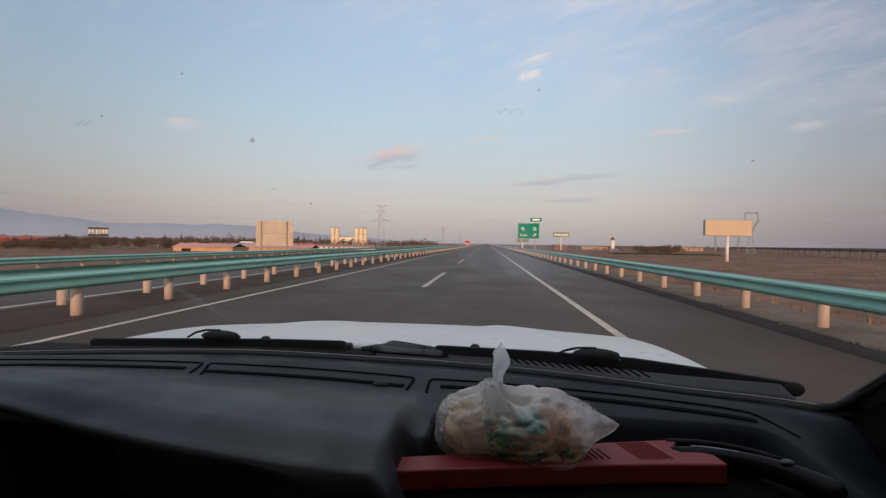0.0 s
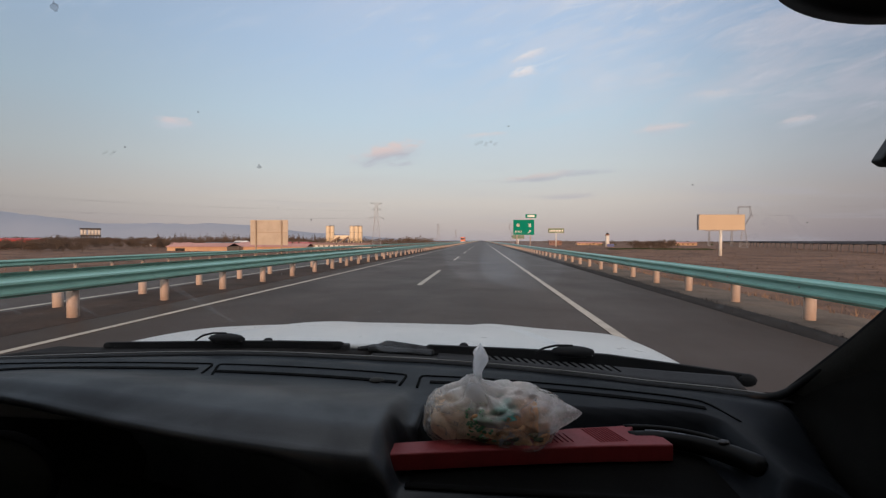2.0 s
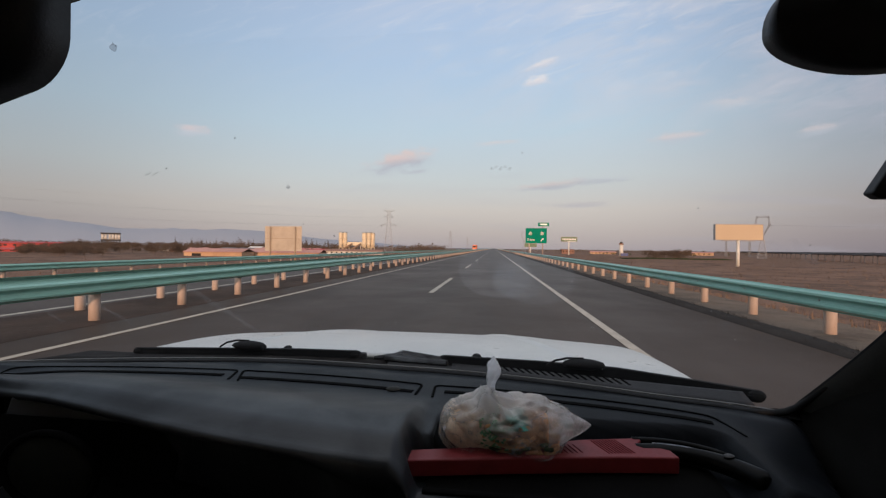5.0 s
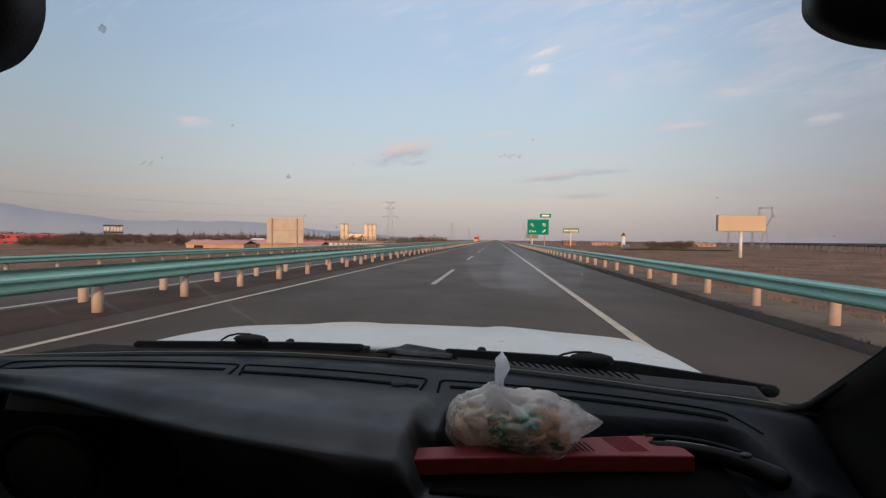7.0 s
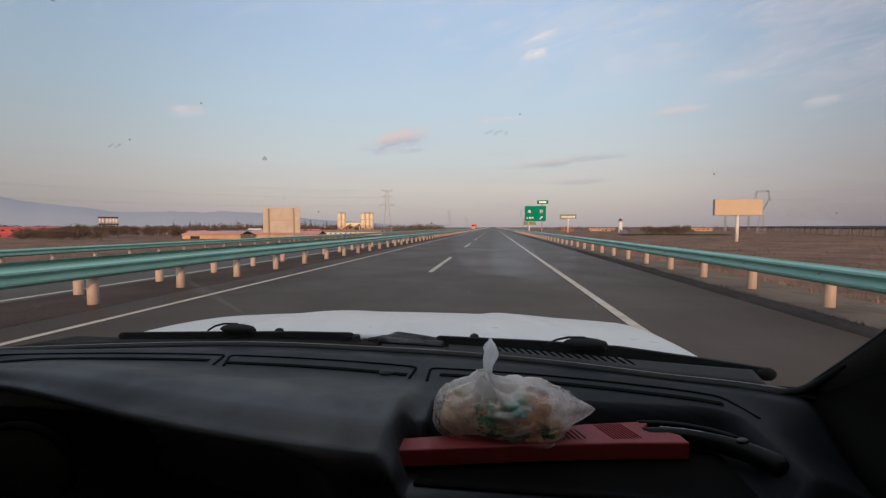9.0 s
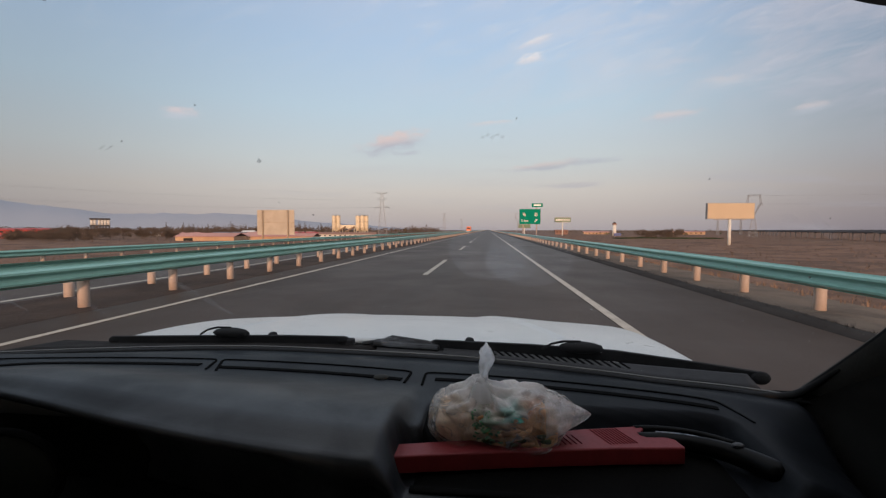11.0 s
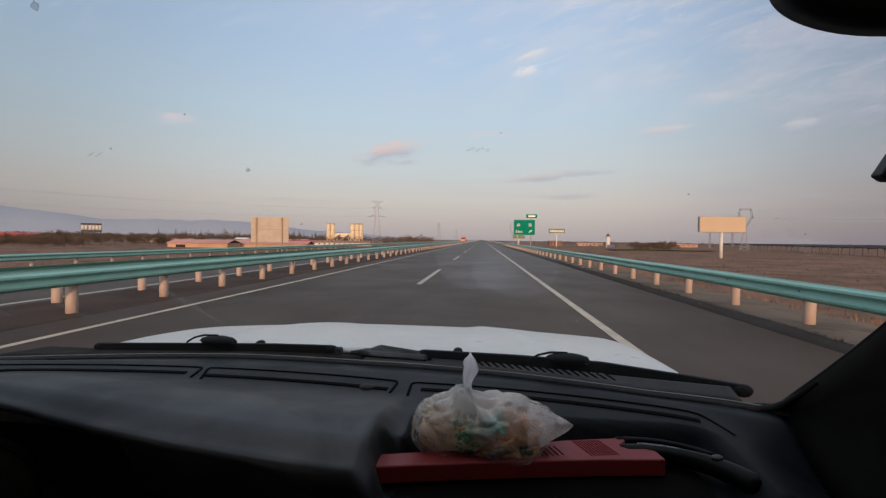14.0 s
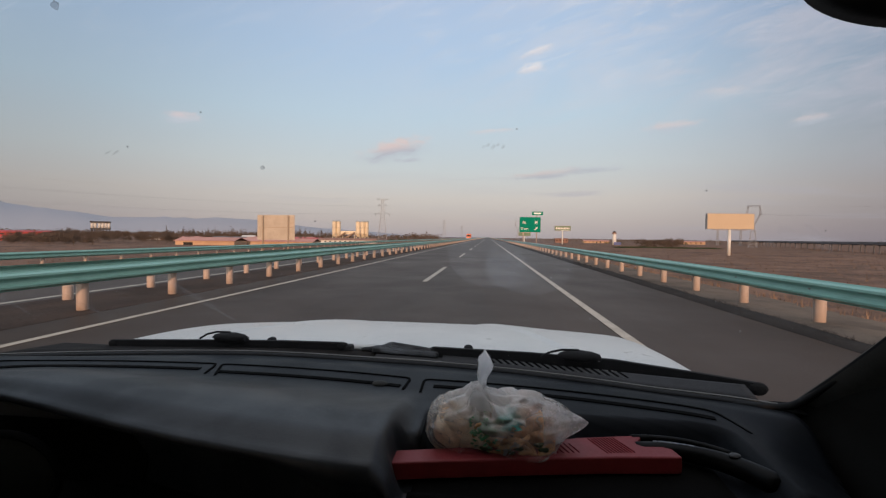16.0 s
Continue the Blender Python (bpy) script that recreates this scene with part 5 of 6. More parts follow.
# concrete barrier that closes a gap in the median, behind the car
barrier0 = None
for i in range(13):
    at = pose(-7.0, -125 + 3.0 * i, 0.05)
    if barrier0 is None:
        bm = extrude_profile([(-0.30, -0.04), (-0.30, 0.10), (-0.14, 0.35), (-0.10, 0.90), (0.10, 0.90), (0.14, 0.35), (0.30, 0.10), (0.30, -0.04)], 0, 2.97)
        barrier0 = tagged(part("concrete_barrier", bm, CONCRETE), "pale concrete barrier segment in the median", "barrier", "barrier segments")
        barrier0.matrix_basis = at
    else:
        copy_thing(barrier0, at)


# ---- pylons, poles and wires ----
def lattice(bm, low, high, w0, w1, steps, r):
    """Four tapering legs with crossed bracing between two heights."""
    corners = ((-1, -1), (1, -1), (1, 1), (-1, 1))
    for i in range(steps):
        a, b = i / steps, (i + 1) / steps
        za, zb, wa, wb = low + (high - low) * a, low + (high - low) * b, w0 + (w1 - w0) * a, w0 + (w1 - w0) * b
        for k, (x, y) in enumerate(corners):
            x2, y2 = corners[(k + 1) % 4]
            rod(bm, (x * wa, y * wa, za), (x * wb, y * wb, zb), r, r, 4)
            rod(bm, (x * wa, y * wa, za), (x2 * wb, y2 * wb, zb), r * 0.6, r * 0.6, 3)
            rod(bm, (x2 * wa, y2 * wa, za), (x * wb, y * wb, zb), r * 0.6, r * 0.6, 3)
    return bm


def arm(bm, z, half, w, r, rise=0.0):
    for s in (-1, 1):
        for y in (-w, w):
            rod(bm, (s * w, y, z), (s * half, 0, z + rise), r, r, 4)
            rod(bm, (s * w, y, z + 1.7), (s * half, 0, z + rise), r * 0.7, r * 0.7, 3)
        for k in (0.3, 0.6):
            rod(bm, (s * (w + (half - w) * k), 0, z + rise * k), (s * (w + (half - w) * k), 0, z + 1.7 * (1 - k) + rise * k), r * 0.6, r * 0.6, 3)


def strain_pylon(label, x, y, foot, top, turn, scale=1.0):
    p = thing("pylon", label, "pylon", (x, y, foot), turn, "strain pylons")
    h, r = top - foot, 0.11 * scale
    bm = lattice(bmesh.new(), -0.6, h * 0.62, h * 0.105, h * 0.040, 7, r)
    part("tower_legs", bm, STEEL, p)
    bm = lattice(bmesh.new(), h * 0.62, h, h * 0.040, h * 0.022, 5, r)
    part("tower_head", bm, STEEL, p)
    for z, half, rise in ((0.66, 0.185, -0.3), (0.845, 0.115, 0.0), (0.965, 0.135, 1.2)):
        bm = bmesh.new()
        arm(bm, h * z, h * half, h * 0.034, r * 0.9, rise * scale)
        part("cross_arm", bm, STEEL, p)
    for s in (-1, 1):
        bm = bmesh.new()
        rod(bm, (s * h * 0.16, 0, h * 0.66 - 2.2), (s * h * 0.16, 0, h * 0.66), 0.14, 0.14, 6)
        part("insulator", bm, CABLE, p)
    return p


def cup_pylon(label, x, y, foot, top, turn):
    """A tower whose head opens like a cup under a level beam."""
    p = thing("pylon", label, "pylon", (x, y, foot), turn, "cup pylons")
    h = top - foot
    part("tower_legs", lattice(bmesh.new(), -0.6, h * 0.52, h * 0.085, h * 0.022, 7, 0.11), STEEL, p)
    for s in (-1, 1):
        bm = bmesh.new()
        for y0 in (-0.6, 0.6):
            for o in (0.0, 1.1):
                rod(bm, (s * o * 0.5, y0, h * 0.52), (s * (h * 0.115 + o), y0, h * 0.80), 0.11, 0.11, 4)
                rod(bm, (s * (h * 0.115 + o), y0, h * 0.80), (s * (h * 0.10 + o * 0.6), y0, h), 0.10, 0.10, 4)
            for k in range(6):
                a = k / 6
                rod(bm, (s * (h * 0.115 * a), y0, h * (0.52 + 0.28 * a)), (s * (h * 0.115 * (a + 0.17) + 1.1), y0, h * (0.52 + 0.28 * (a + 0.17))), 0.06, 0.06, 3)
        part("cup_side", bm, STEEL, p)
        bm = bmesh.new()
        for y0 in (-0.5, 0.5):
            rod(bm, (s * h * 0.115, y0, h * 0.80), (s * h * 0.165, 0, h * 0.79), 0.1, 0.1, 4)
            rod(bm, (s * h * 0.115, y0, h * 0.84), (s * h * 0.165, 0, h * 0.79), 0.07, 0.07, 3)
        rod(bm, (s * h * 0.160, 0, h * 0.73), (s * h * 0.160, 0, h * 0.79), 0.14, 0.14, 6)
        part("side_arm", bm, STEEL, p)
    bm = bmesh.new()
    for z in (0.97, 1.0):
        for y0 in (-0.5, 0.5):
            rod(bm, (-h * 0.125, y0, h * z), (h * 0.125, y0, h * z), 0.10, 0.10, 4)
    for k in range(12):
        a = -0.12 + 0.02 * k
        rod(bm, (h * a, 0, h * (0.97 + 0.03 * (k % 2))), (h * (a + 0.02), 0, h * (1.0 - 0.03 * (k % 2))), 0.07, 0.07, 3)
    part("top_beam", bm, STEEL, p)
    return p


strain_pylon("grey lattice pylon beyond the concrete plant", -98.3, 378, -5.2, 36.0, 12)
strain_pylon("far grey lattice pylon in the haze", -92, 868, -5.2, 36.0, 14)
strain_pylon("far grey lattice pylon in the haze", -86, 1350, -5.2, 36.0, 14)
cup_pylon("grey cup-headed lattice pylon in the field", 227, 383, -5.2, 31.6, -20)
cup_pylon("far grey cup-headed lattice pylon", 54, 760, -5.2, 32.0, -10)


def wires(label, a, b, heights, offsets, sag=5.0, r=0.02):
    w = thing("power_line", label, "cable")
    for z, o in zip(heights, offsets):
        pts = []
        for k in range(21):
            s = k / 20
            p = Vector(a).lerp(Vector(b), s) + Vector((o, 0, z - sag * 4 * s * (1 - s)))
            pts.append(p)
        part("wire", tube(pts, [r] * 21, 3), CABLE, w)
    return w


wires("thin power cables hung between pylons", (-98.3, 378, 0), (-330, 60, 0), (35, 29, 29, 22, 22), (0, -4, 4, -7, 7), 6.0)
wires("thin power cables hung between far pylons", (-98.3, 378, 0), (-92, 868, 0), (35, 29, 29, 22, 22), (0, -4, 4, -7, 7), 8.0)
wires("thin power cables beyond the field", (227, 383, 0), (420, 180, 0), (31, 24, 24), (0, -6, 6), 5.0)


def mast(x, y, top, label):
    m = thing("lattice_mast", label, "mast", (x, y, -5.2), 0, "masts")
    part("mast_body", lattice(bmesh.new(), -0.5, top + 5.2, 1.1, 0.45, 10, 0.12), STEEL, m)
    bm = bmesh.new()
    rod(bm, (0, 0, top + 4.8), (0, 0, top + 6.2), 1.0, 1.0, 10)
    part("mast_head", bm, STEEL, m)


mast(285, 550, 22.0, "slim grey lattice mast in the field")
mast(309, 545, 29.0, "tall slim grey lattice mast in the field")

# twin-pole line crossing the motorway, behind the car
for x in (-37.0, -32.5, 60.0, 64.5):
    p = thing("utility_pole", "pale concrete utility pole of a twin-pole line", "pole", (x, -145, FIELD - 0.5), 0, "twin poles")
    part("pole", rod(bmesh.new(), (0, 0, -0.3), (0, 0, 16.5), 0.22, 0.14, 12), CONCRETE, p, smooth=True)
    part("pole_cap", rod(bmesh.new(), (0, 0, 16.5), (0, 0, 16.62), 0.16, 0.12, 10), STEEL, p)
wires("three cables crossing over the motorway behind the car", (-37, -145, 0), (64, -145, 0), (10.6, 10.6, 11.0), (0, 1, 2), 0.8, 0.012)

# ---- concrete plant: silos on legs with conveyors ----
plant = thing("concrete_plant", "pair of sunlit silo groups with sloping conveyors", "plant", (-138, 412, -5.2), 8)


def silo(x, y, r, low, top):
    bm = bmesh.new()
    rod(bm, (x, y, low), (x, y, top), r, r, 20)
    rod(bm, (x, y, top), (x, y, top + 0.7), r, r * 0.35, 20)
    rod(bm, (x, y, low - 3.0), (x, y, low), r * 0.25, r, 20)
    s = part("silo", bm, SILO, plant, "sunlit cream silo", smooth=False)
    for k in range(4):
        a = math.tau * (k + 0.5) / 4
        part("leg", rod(bmesh.new(), (x + r * math.cos(a), y + r * math.sin(a), -0.4), (x + r * math.cos(a), y + r * math.sin(a), low + 1), 0.22, 0.22, 6), SILO, s)
    for z in (low + 0.3, (low + top) / 2, top):
        bm = bmesh.new()
        rod(bm, (x, y, z - 0.1), (x, y, z + 0.1), r + 0.12, r + 0.12, 20)
        part("hoop", bm, RUST, s)
    rail = bmesh.new()
    for k in range(10):
        a, b = math.tau * k / 10, math.tau * (k + 1) / 10
        rod(rail, (x + r * math.cos(a), y + r * math.sin(a), top + 1.2), (x + r * math.cos(b), y + r * math.sin(b), top + 1.2), 0.06, 0.06, 4)
        rod(rail, (x + r * math.cos(a), y + r * math.sin(a), top), (x + r * math.cos(a), y + r * math.sin(a), top + 1.2), 0.06, 0.06, 4)
    part("top_railing", rail, STEEL, s)


for x, y, r in ((-19.0, 0, 2.1), (-15.0, 1.2, 2.2), (-16.5, 5.0, 2.0), (5.2, 0, 2.3), (9.8, 0.6, 2.2), (13.6, 2.2, 2.0), (10.5, 5.0, 2.0)):
    silo(x, y, r, 8.2, 20.4)
bm = bmesh.new()
box(bm, (-5, 3, 9.4), (16, 4, 3.6), None, 0.1)
for x in (-11, -5, 1):
    box(bm, (x, 3, 3.6), (0.5, 0.5, 8.4))
part("mixing_house", bm, SILO, plant)
for x0, x1 in ((-22, -7), (-13, 2)):
    bm = bmesh.new()
    rod(bm, (x0, -3, 0.2), (x1, -1.5, 9.5), 0.9, 0.9, 4)
    part("conveyor", bm, RUST, plant, "rusty sloping conveyor")


# ---- buildings ----
def shed(name, label, x, y, w, d, eave, ridge, foot, turn, wall, roof, doors=(), bay=0.0):
    """A low building: closed walls with dark panels for openings, a pitched roof with overhang and small windows."""
    b = thing(name, label, "building", (x, y, foot), turn, "")
    bm = bmesh.new()
    box(bm, (0, 0, eave / 2 - 0.3), (w, d, eave + 0.6))
    part("wall", bm, wall, b)
    rows = [[(s * (w / 2 + 0.5), y0, z) for y0, z in ((-d / 2 - 0.7, eave - 0.1), (0, ridge), (d / 2 + 0.7, eave - 0.1))] for s in (-1, 1)]
    part("roof", solid(sheet(rows), 0.15), roof, b)
    for dx, dw, dh in doors:
        # dark panel paints the shade inside a doorway; the wall stays closed
        bm = bmesh.new()
        box(bm, (dx, -d / 2 - 0.03, dh / 2), (dw, 0.12, dh))
        door = part("door", bm, DARK_OPENING, b, "dark panel that paints the shade of a doorway")
        bm = bmesh.new()
        box(bm, (dx, -d / 2 - 0.1, dh + 0.15), (dw + 0.5, 0.2, 0.25))
        part("lintel", bm, wall, door)
    if bay:
        for i in range(int(w / bay)):
            bm = bmesh.new()
            box(bm, (-w / 2 + bay * (i + 0.5), -d / 2 - 0.03, eave * 0.6), (bay * 0.35, 0.1, eave * 0.3))
            part("window", bm, DARK_OPENING, b)
    return b


shed("farm_shed", "low tan brick shed with a dark doorway", -153, 215, 32, 14, 3.2, 5.0, -5.6, 6, ROOF_TAN, ROOF_PINK, ((-9, 5.0, 2.2),))
shed("farm_shed", "low pink-roofed shed beside a tan shed", -128, 235, 52, 14, 2.8, 4.6, -5.4, 6, ROOF_TAN, ROOF_PINK)
shed("farm_shed", "low shed with white roof among trees", -250, 430, 36, 12, 3.4, 5.4, -5.2, 4, BRICK, WHITE, (), 5)
shed("red_hall", "long red sheet-metal hall", -560, 430, 84, 24, 6.2, 7.8, -5.4, 20, RED, RED, (), 9)
shed("red_hall", "low bright red hall beside the field", -330, 240, 42, 14, 2.2, 2.9, -5.4, 14, RED, RED, (), 6)
shed("brick_building", "small brick building beside the motorway", 96, 560, 16, 10, 6.0, 6.8, -5.2, 0, BRICK, BRICK, (), 4)
shed("farm_shed", "low white-walled building beyond the field", 150, 600, 34, 12, 3.2, 4.6, -5.2, 0, ROOF_TAN, ROOF_PINK, (), 5)
shed("farm_shed", "low white-walled building near a row of shrubs", 265, 590, 44, 12, 4.0, 5.0, -5.2, -8, ROOF_TAN, ROOF_PINK, (), 6)
shed("farm_shed", "long low brick building by the concrete plant", -205, 400, 60, 12, 3.4, 4.6, -5.2, 6, BRICK, ROOF_PINK, (), 6)

for x, y, w, wall, roof, label in ((-262, 330, 30, BRICK, ROOF_PINK, "low brick farm building with a pink roof"), (-300, 345, 24, WHITE, FAR_GREY, "low whitewashed farm building with a grey roof"),
                                   (-226, 352, 40, BRICK, FAR_GREY, "long low brick building with a grey roof"), (-345, 300, 26, BRICK, ROOF_PINK, "low brick farm building half hidden by trees"),
                                   (-190, 330, 22, ROOF_TAN, ROOF_PINK, "small tan farm building with a pink roof")):
    shed("farm_shed", label, x, y, w, 10, 3.0, 4.4, -5.3, 8, wall, roof, (), 6)

shed("farm_shed", "long low red-roofed building with pale bays", -112, 322, 46, 9, 3.0, 4.4, -5.3, 6, WHITE, BRICK, (), 4)
shed("farm_shed", "low red-roofed building near the poplars", -172, 372, 34, 9, 2.8, 4.2, -5.3, 6, BRICK, RED, (), 5)

row_silo = thing("silo_block", "row of pale round silos on a dark frame", "silos", (-1000, 970, -5.2), 40)
for i in range(6):
    bm = bmesh.new()
    rod(bm, (-16.5 + 6.4 * i + (2 if i > 1 else 0), 0, 17.5), (-16.5 + 6.4 * i + (2 if i > 1 else 0), 0, 31), 3.0, 3.0, 16)
    part("silo", bm, WHITE, row_silo, smooth=True)
bm = bmesh.new()
box(bm, (0, 0, 33), (41, 9, 4.0))
part("roof_deck", bm, DARK_STEEL, row_silo)
bm = bmesh.new()
box(bm, (0, 0, 15.5), (41, 9, 4.0))
for i in range(7):
    box(bm, (-18 + 6 * i, 0, 7.0), (2.4, 8, 16))
part("frame", bm, DARK_STEEL, row_silo)

tower = thing("water_tower", "slim white tower with a dark red top", "tower", (131, 448, -5.2), 0)
part("shaft", rod(bmesh.new(), (0, 0, -0.4), (0, 0, 12.0), 2.2, 1.9, 20), WHITE, tower, smooth=True)
part("collar", rod(bmesh.new(), (0, 0, 12.0), (0, 0, 13.2), 2.3, 2.3, 20), BRICK, tower)
part("cabin", rod(bmesh.new(), (0, 0, 13.2), (0, 0, 14.6), 1.3, 1.2, 14), DARK_OPENING, tower)
part("finial", rod(bmesh.new(), (0, 0, 14.6), (0, 0, 16.6), 0.3, 0.05, 6), STEEL, tower)
bm = bmesh.new()
box(bm, (2.5, -1.0, 1.4), (7, 5, 3.4), None, 0.05)
part("annex", bm, BLUE, tower)

# railway viaduct on the far side of the field
viaduct = thing("viaduct", "long grey concrete viaduct across the field", "bridge", (0, 0, 0))
a, b = Vector((205, 240, 0)), Vector((420, 760, 0))
turn = (b - a).to_track_quat("Y", "Z").to_matrix().to_4x4()
length = (b - a).length
bm = bmesh.new()
box(bm, (0, length / 2 - 40, 0.55), (6, length + 80, 1.0), None, 0.05)
box(bm, (-3.0, length / 2 - 40, 1.15), (0.2, length + 80, 0.7))
bmesh.ops.transform(bm, matrix=Matrix.Translation(a) @ turn, verts=bm.verts)
part("deck", bm, FAR_GREY, viaduct)
pier0 = None
for i in range(34):
    m = Matrix.Translation(a) @ turn @ Matrix.Translation((0, -40 + 18 * i, 0))
    if pier0 is None:
        bm = bmesh.new()
        for x in (-1.8, 1.8):
            rod(bm, (x, 0, -5.6), (x, 0, -0.3), 0.3, 0.3, 10)
        box(bm, (0, 0, -0.2), (5.4, 1.4, 0.6))
        pier0 = part("pier", bm, FAR_GREY, viaduct)
        pier0.matrix_basis = m
    else:
        share("pier", pier0, viaduct, m)

# orange truck far ahead on the opposite carriageway
truck = thing("truck", "orange truck on the opposite carriageway", "truck", (-11.0, 236, -0.08))
part("cab", box(bmesh.new(), (0, 0, 1.75), (2.4, 2.2, 2.3), None, 0.12), ORANGE, truck, "orange cab")
part("windscreen", box(bmesh.new(), (0, -1.11, 2.2), (2.0, 0.04, 0.8), None, 0.01), DARK_OPENING, truck)
part("cargo_bed", box(bmesh.new(), (0, 5.2, 2.0), (2.5, 7.6, 2.4), None, 0.05), ORANGE, truck)
part("chassis", box(bmesh.new(), (0, 4.0, 0.72), (1.1, 9.6, 0.3)), RUBBER, truck)
part("bumper", box(bmesh.new(), (0, -1.15, 0.62), (2.3, 0.14, 0.35), None, 0.03), WHITE, truck)
for y in (0.1, 6.2, 7.5):
    for x in (-1.0, 1.0):
        part("wheel", rod(bmesh.new(), (x - 0.14, y, 0.5), (x + 0.14, y, 0.5), 0.5, 0.5, 18), RUBBER, truck)

# ---- mountains, haze painted into their colour ----
rows = []
for k in range(61):
    u = -1.75 + 1.75 * k / 60
    d = 4300.0
    ridge = 0.004 + 0.040 * min(1.0, max(0.0, (-0.22 - u) / 0.45)) + 0.050 * min(1.0, max(0.0, (-1.0 - u) / 0.4)) + 0.007 * noise.noise(Vector((u * 6, 0, 0))) + 0.003 * noise.noise(Vector((u * 22, 0, 0)))
    ridge *= min(1.0, max(0.0, -u / 0.3))
    d = 3900.0 / math.hypot(1.0, u)
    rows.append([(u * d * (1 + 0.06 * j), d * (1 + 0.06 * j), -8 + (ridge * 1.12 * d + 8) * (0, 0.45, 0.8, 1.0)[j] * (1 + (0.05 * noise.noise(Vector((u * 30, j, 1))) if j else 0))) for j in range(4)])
tagged(part("mountain_range", sheet(rows), MOUNTAIN, smooth=True), "mountain range with blue-grey haze in its colour", "mountains", kind="structure")


# ---- trees, shrubs and grass ----
def leaf_clump(bm, c, size, count, rnd):
    for _ in range(count):
        d = Vector((rnd.gauss(0, 1), rnd.gauss(0, 1), rnd.gauss(0, 1)))
        d.normalize()
        p = c + Vector((d.x * size[0], d.y * size[1], d.z * size[2])) * rnd.uniform(0.35, 1.0)
        s = rnd.uniform(0.10, 0.24) * (size[0] + size[2]) * 0.5
        t, u = Vector((rnd.gauss(0, 1), rnd.gauss(0, 1), rnd.gauss(0, 1))).normalized(), Vector((rnd.gauss(0, 1), rnd.gauss(0, 1), rnd.gauss(0, 1))).normalized()
        bm.faces.new([bm.verts.new(p + t * s), bm.verts.new(p + u * s), bm.verts.new(p - (t + u) * s * 0.7)])


def tree(label, kind, height, seed, mat, name="tree"):
    rnd = random.Random(seed)
    t = thing(name, label, "tree")
    bm = bmesh.new()
    rod(bm, (0, 0, -0.5), (0, 0, height * 0.75), height * 0.02 + 0.04, 0.04, 7)
    for i in range(7):
        a, z = rnd.uniform(0, 6.28), height * rnd.uniform(0.25, 0.6)
        l = height * (0.10 if kind == "poplar" else 0.24)
        rod(bm, (0, 0, z), (math.cos(a) * l, math.sin(a) * l, z + height * 0.22), 0.05 + height * 0.006, 0.03, 5)
    part("trunk", bm, BARK, t)
    bm = bmesh.new()
    for i in range(26 if kind == "poplar" else 22):
        if kind == "poplar":
            z = height * rnd.uniform(0.18, 1.0)
            w = height * 0.10 * (1.25 - z / height) + 0.1
            c = Vector((rnd.uniform(-w, w), rnd.uniform(-w, w), z))
            leaf_clump(bm, c, (w * 0.9, w * 0.9, height * 0.07), 34, rnd)
        else:
            a, q = rnd.uniform(0, 6.28), rnd.uniform(0, 1) ** 0.5
            c = Vector((math.cos(a) * q * height * 0.42, math.sin(a) * q * height * 0.42, height * (0.24 + 0.62 * rnd.random() * (1 - 0.6 * q * q))))
            leaf_clump(bm, c, (height * 0.17, height * 0.17, height * 0.14), 52, rnd)
    part("crown", bm, mat, t)
    return t


poplar = [tree("dark slender poplar in a far row", "poplar", 13.0, s, LEAF) for s in (1, 2)]
broad = [tree("dusty bare-brown tree beyond the field", "broad", 8.0, s, LEAF) for s in (3, 4)]
shrub = [tree("dusty green shrub beside the motorway", "broad", 3.4, s, LEAF_GREEN, "shrub") for s in (5, 6)]
rnd = random.Random(21)


def plant_tree(ob, x, y, s=1.0, foot=FIELD):
    c = copy_thing(ob, pose(x, y, foot, 0, 0, rnd.uniform(0, 360)))
    c.scale = (s * rnd.uniform(0.9, 1.15), s * rnd.uniform(0.9, 1.15), s * rnd.uniform(0.85, 1.15))
    return c


for ob, (x, y) in zip(poplar + broad + shrub, ((-219, 462), (-215, 465), (-236, 470), (236, 590), (-110, 480), (-90, 470))):
    ob.matrix_basis = pose(x, y, FIELD, 0, 0, 0)
for i in range(22):  # poplar rows behind the plant
    plant_tree(rnd.choice(poplar), -222 - 3.4 * i + rnd.uniform(-1, 1), 470 + rnd.uniform(-6, 6) + 1.5 * i, rnd.uniform(0.7, 1.0))
for i in range(64):
    plant_tree(rnd.choice(broad), rnd.uniform(-640, -225), rnd.uniform(440, 620), rnd.uniform(0.7, 1.3))
for i in range(16):
    plant_tree(rnd.choice(shrub), -118 + 4.2 * i + rnd.uniform(-2, 2), 470 + rnd.uniform(-25, 35), rnd.uniform(0.9, 1.5))
for i in range(26):
    plant_tree(rnd.choice(broad), rnd.uniform(146, 190), rnd.uniform(400, 440), rnd.uniform(0.6, 1.15))
for i in range(14):
    plant_tree(rnd.choice(shrub), rnd.uniform(120, 330), rnd.uniform(430, 600), rnd.uniform(0.7, 1.3))
for i in range(16):
    plant_tree(rnd.choice(broad), rnd.uniform(-470, -330), rnd.uniform(330, 420), rnd.uniform(0.7, 1.2))

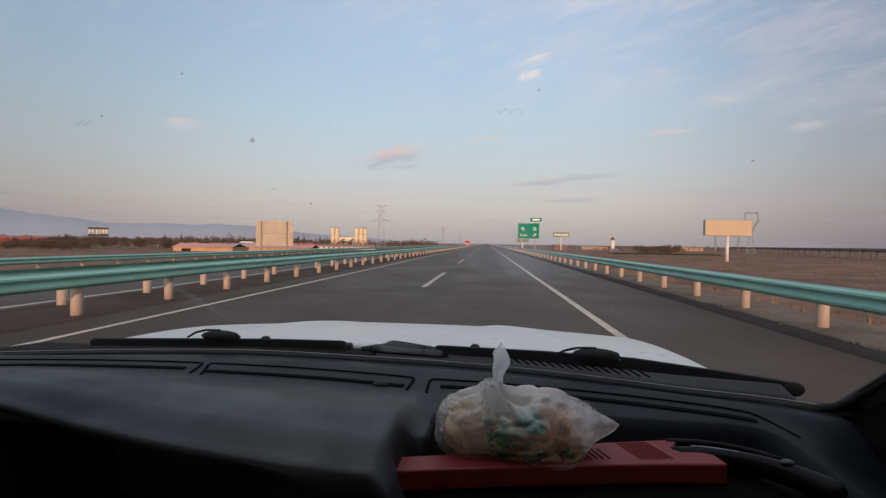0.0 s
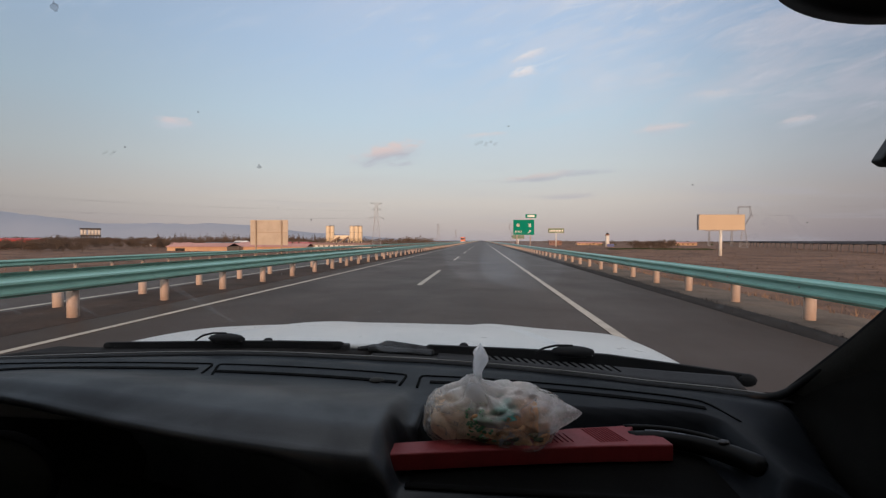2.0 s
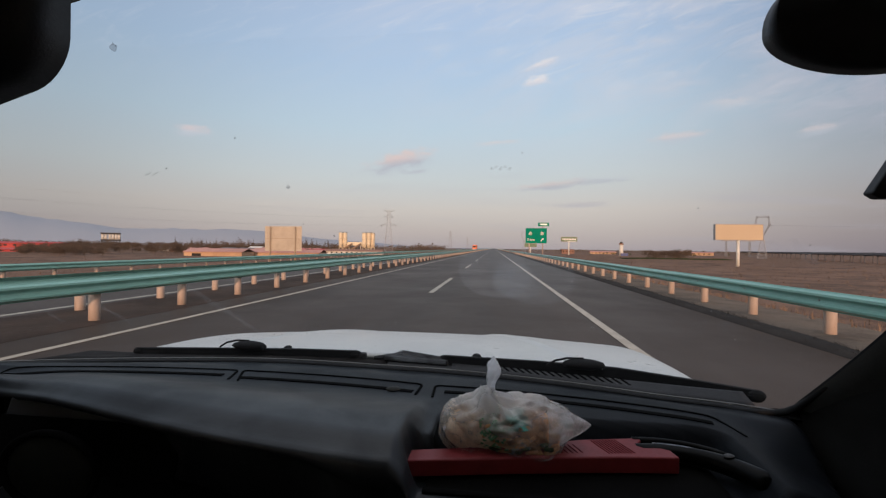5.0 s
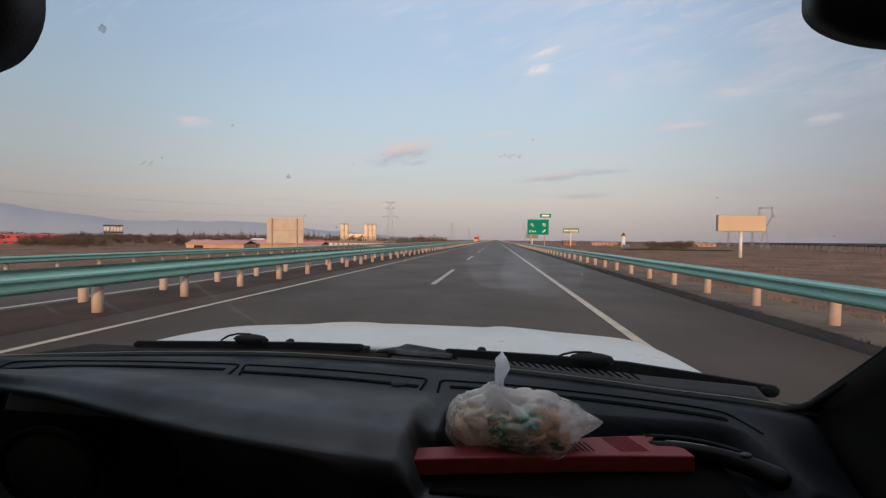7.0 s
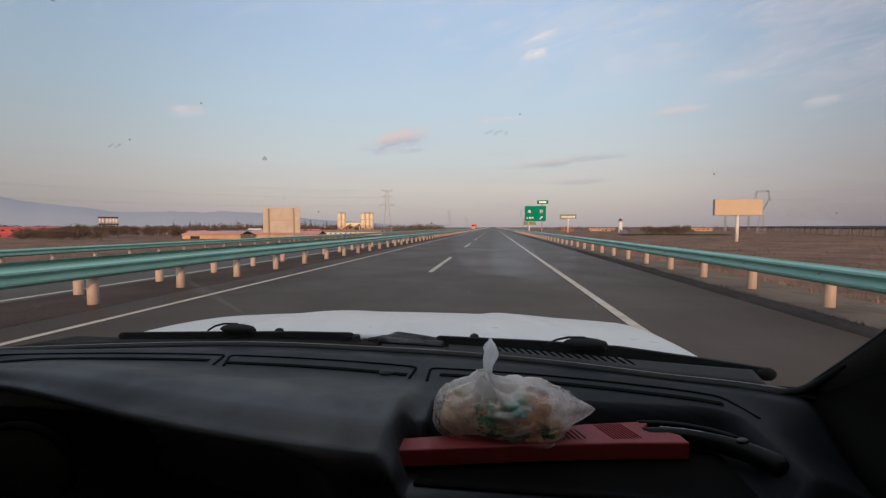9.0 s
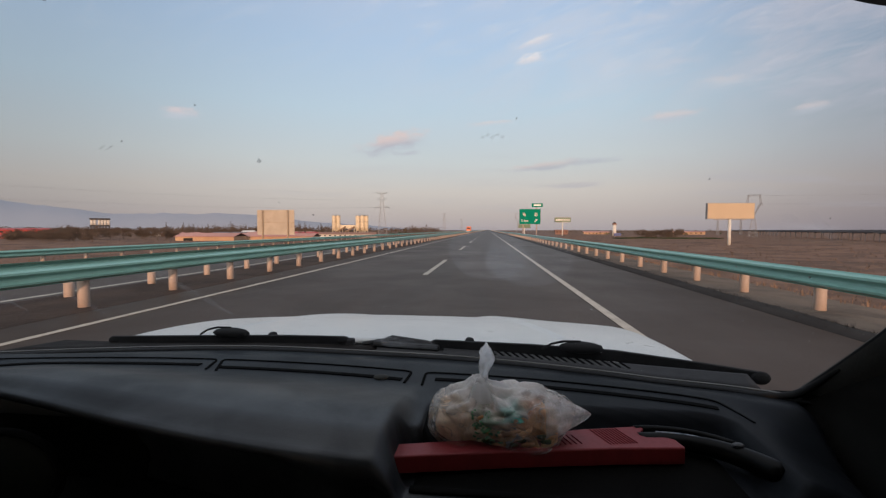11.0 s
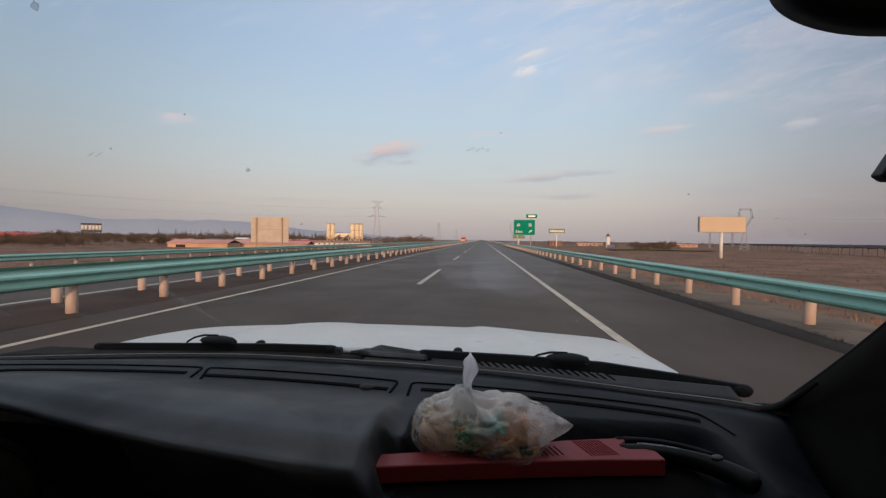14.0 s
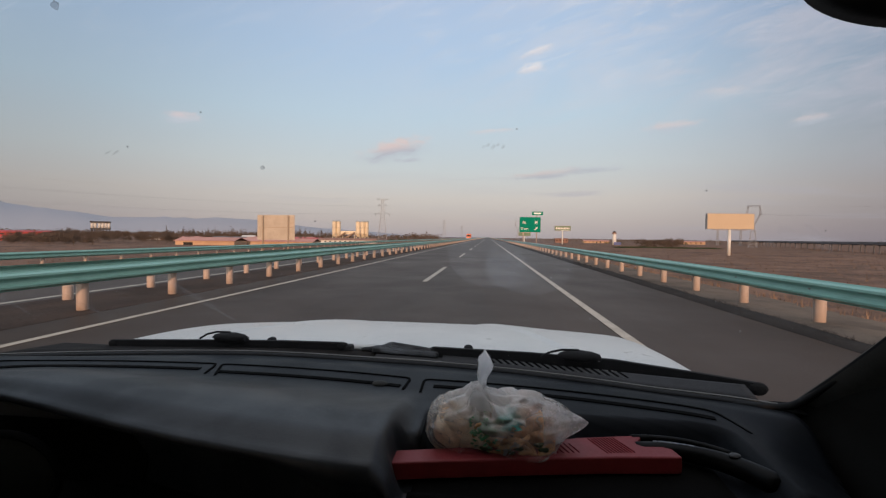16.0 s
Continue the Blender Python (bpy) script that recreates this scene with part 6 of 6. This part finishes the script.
for i in range(46):  # dark clump of trees beyond the opposite carriageway
    d = rnd.uniform(170, 225)
    plant_tree(rnd.choice(broad), rnd.uniform(-1.32, -1.03) * d, d, rnd.uniform(0.6, 0.95))
for i in range(20):
    d = rnd.uniform(300, 360)
    plant_tree(rnd.choice(broad), rnd.uniform(-0.94, -0.76) * d, d, rnd.uniform(0.55, 0.9))
for i in range(36):
    d = rnd.uniform(215, 300)
    plant_tree(rnd.choice(broad), rnd.uniform(-1.22, -0.80) * d, d, rnd.uniform(0.45, 1.3))
for i in range(30):
    d = rnd.uniform(330, 430)
    plant_tree(rnd.choice(broad + poplar[:1]), rnd.uniform(-0.86, -0.50) * d, d, rnd.uniform(0.6, 1.0))
for i in range(30):
    plant_tree(rnd.choice(poplar), rnd.uniform(-392, -300), rnd.uniform(462, 505), rnd.uniform(0.75, 1.15))
for i in range(34):
    plant_tree(rnd.choice(poplar), rnd.uniform(-300, -178), rnd.uniform(440, 500), rnd.uniform(0.55, 1.05))
for i in range(12):
    plant_tree(rnd.choice(broad), rnd.uniform(112, 136), rnd.uniform(310, 330), rnd.uniform(0.4, 0.8))
for x, y in ((-141, 300), (-143.5, 302), (-139, 303)):
    plant_tree(rnd.choice(poplar), x, y, 0.85)

bm = bmesh.new()
rnd = random.Random(8)
for i in range(1500):  # far wooded line on the horizon
    u = rnd.uniform(-1.5, -0.12) if i < 1150 else rnd.uniform(0.12, 0.95)
    d = rnd.uniform(800, 1500)
    h = (rnd.uniform(5, 15) + 6 * noise.noise(Vector((u * 9, d * 0.004, 0)))) * (1.0 if u < 0 else 0.55)
    leaf_clump(bm, Vector((u * d, d, FIELD + h * 0.45)), (h * 0.9, h * 0.9, h * 0.55), 26, rnd)
tagged(part("far_woods", bm, LEAF), "dark brown line of far trees on the horizon", "woods", kind="stuff")


def tufts(name, label, count, place, size, mat, seed, lift=0.0):
    """Many small tufts of dry blades."""
    rnd = random.Random(seed)
    verts, faces = [], []
    for _ in range(count):
        x, y = place(rnd)
        z, s = ground_height(x, y) + lift, size * rnd.uniform(0.5, 1.4)
        for _ in range(7):
            a, lean, w = rnd.uniform(0, 6.28), rnd.uniform(0.1, 0.7), 0.035 * s
            k = len(verts)
            dx, dy = math.cos(a), math.sin(a)
            bx, by = x + rnd.uniform(-0.2, 0.2) * s, y + rnd.uniform(-0.2, 0.2) * s
            verts.extend([(bx - dy * w, by + dx * w, z - 0.05), (bx + dy * w, by - dx * w, z - 0.05), (bx + dx * lean * s, by + dy * lean * s, z + s * rnd.uniform(0.6, 1.0))])
            faces.append((k, k + 1, k + 2))
    me = bpy.data.meshes.new(name)
    me.from_pydata(verts, [], faces)
    me.materials.append(mat)
    return tagged(new(name, me), label, "grass", kind="stuff")


tufts("verge_grass", "dry grass tufts along the verge", 2200, lambda r: (6.4 + 4.5 * r.random() ** 1.4, -5 + 170 * r.random() ** 1.5), 0.16, GRASS, 1)
tufts("field_scrub", "low dry scrub over the brown field", 16000, lambda r: (16 + 260 * r.random() ** 1.3, 5 + 420 * r.random() ** 1.2), 0.38, GRASS, 2)
tufts("field_scrub", "dark low scrub over the brown field", 9000, lambda r: (15 + 300 * r.random() ** 1.5, 6 + 430 * r.random() ** 1.3), 0.5, LEAF, 3)
tufts("field_scrub", "low dry scrub beyond the opposite carriageway", 12000, lambda r: (-30 - 300 * r.random() ** 1.2, 15 + 400 * r.random()), 0.4, GRASS, 4)
tufts("field_scrub", "dark low scrub beyond the opposite carriageway", 2200, lambda r: (-30 - 330 * r.random() ** 1.1, 25 + 400 * r.random()), 0.6, LEAF, 5)
tufts("verge_grass", "dark withered grass along the kerb", 5200, lambda r: (4.48 + 0.40 * r.random(), 2 + 120 * r.random() ** 1.6), 0.06, KERB, 7, 0.085)
tufts("crop_strip", "thin strip of green crop across the brown field", 3600, lambda r: (90 + 70 * r.random(), 300 + 14 * r.random()), 0.9, LEAF_GREEN, 9)
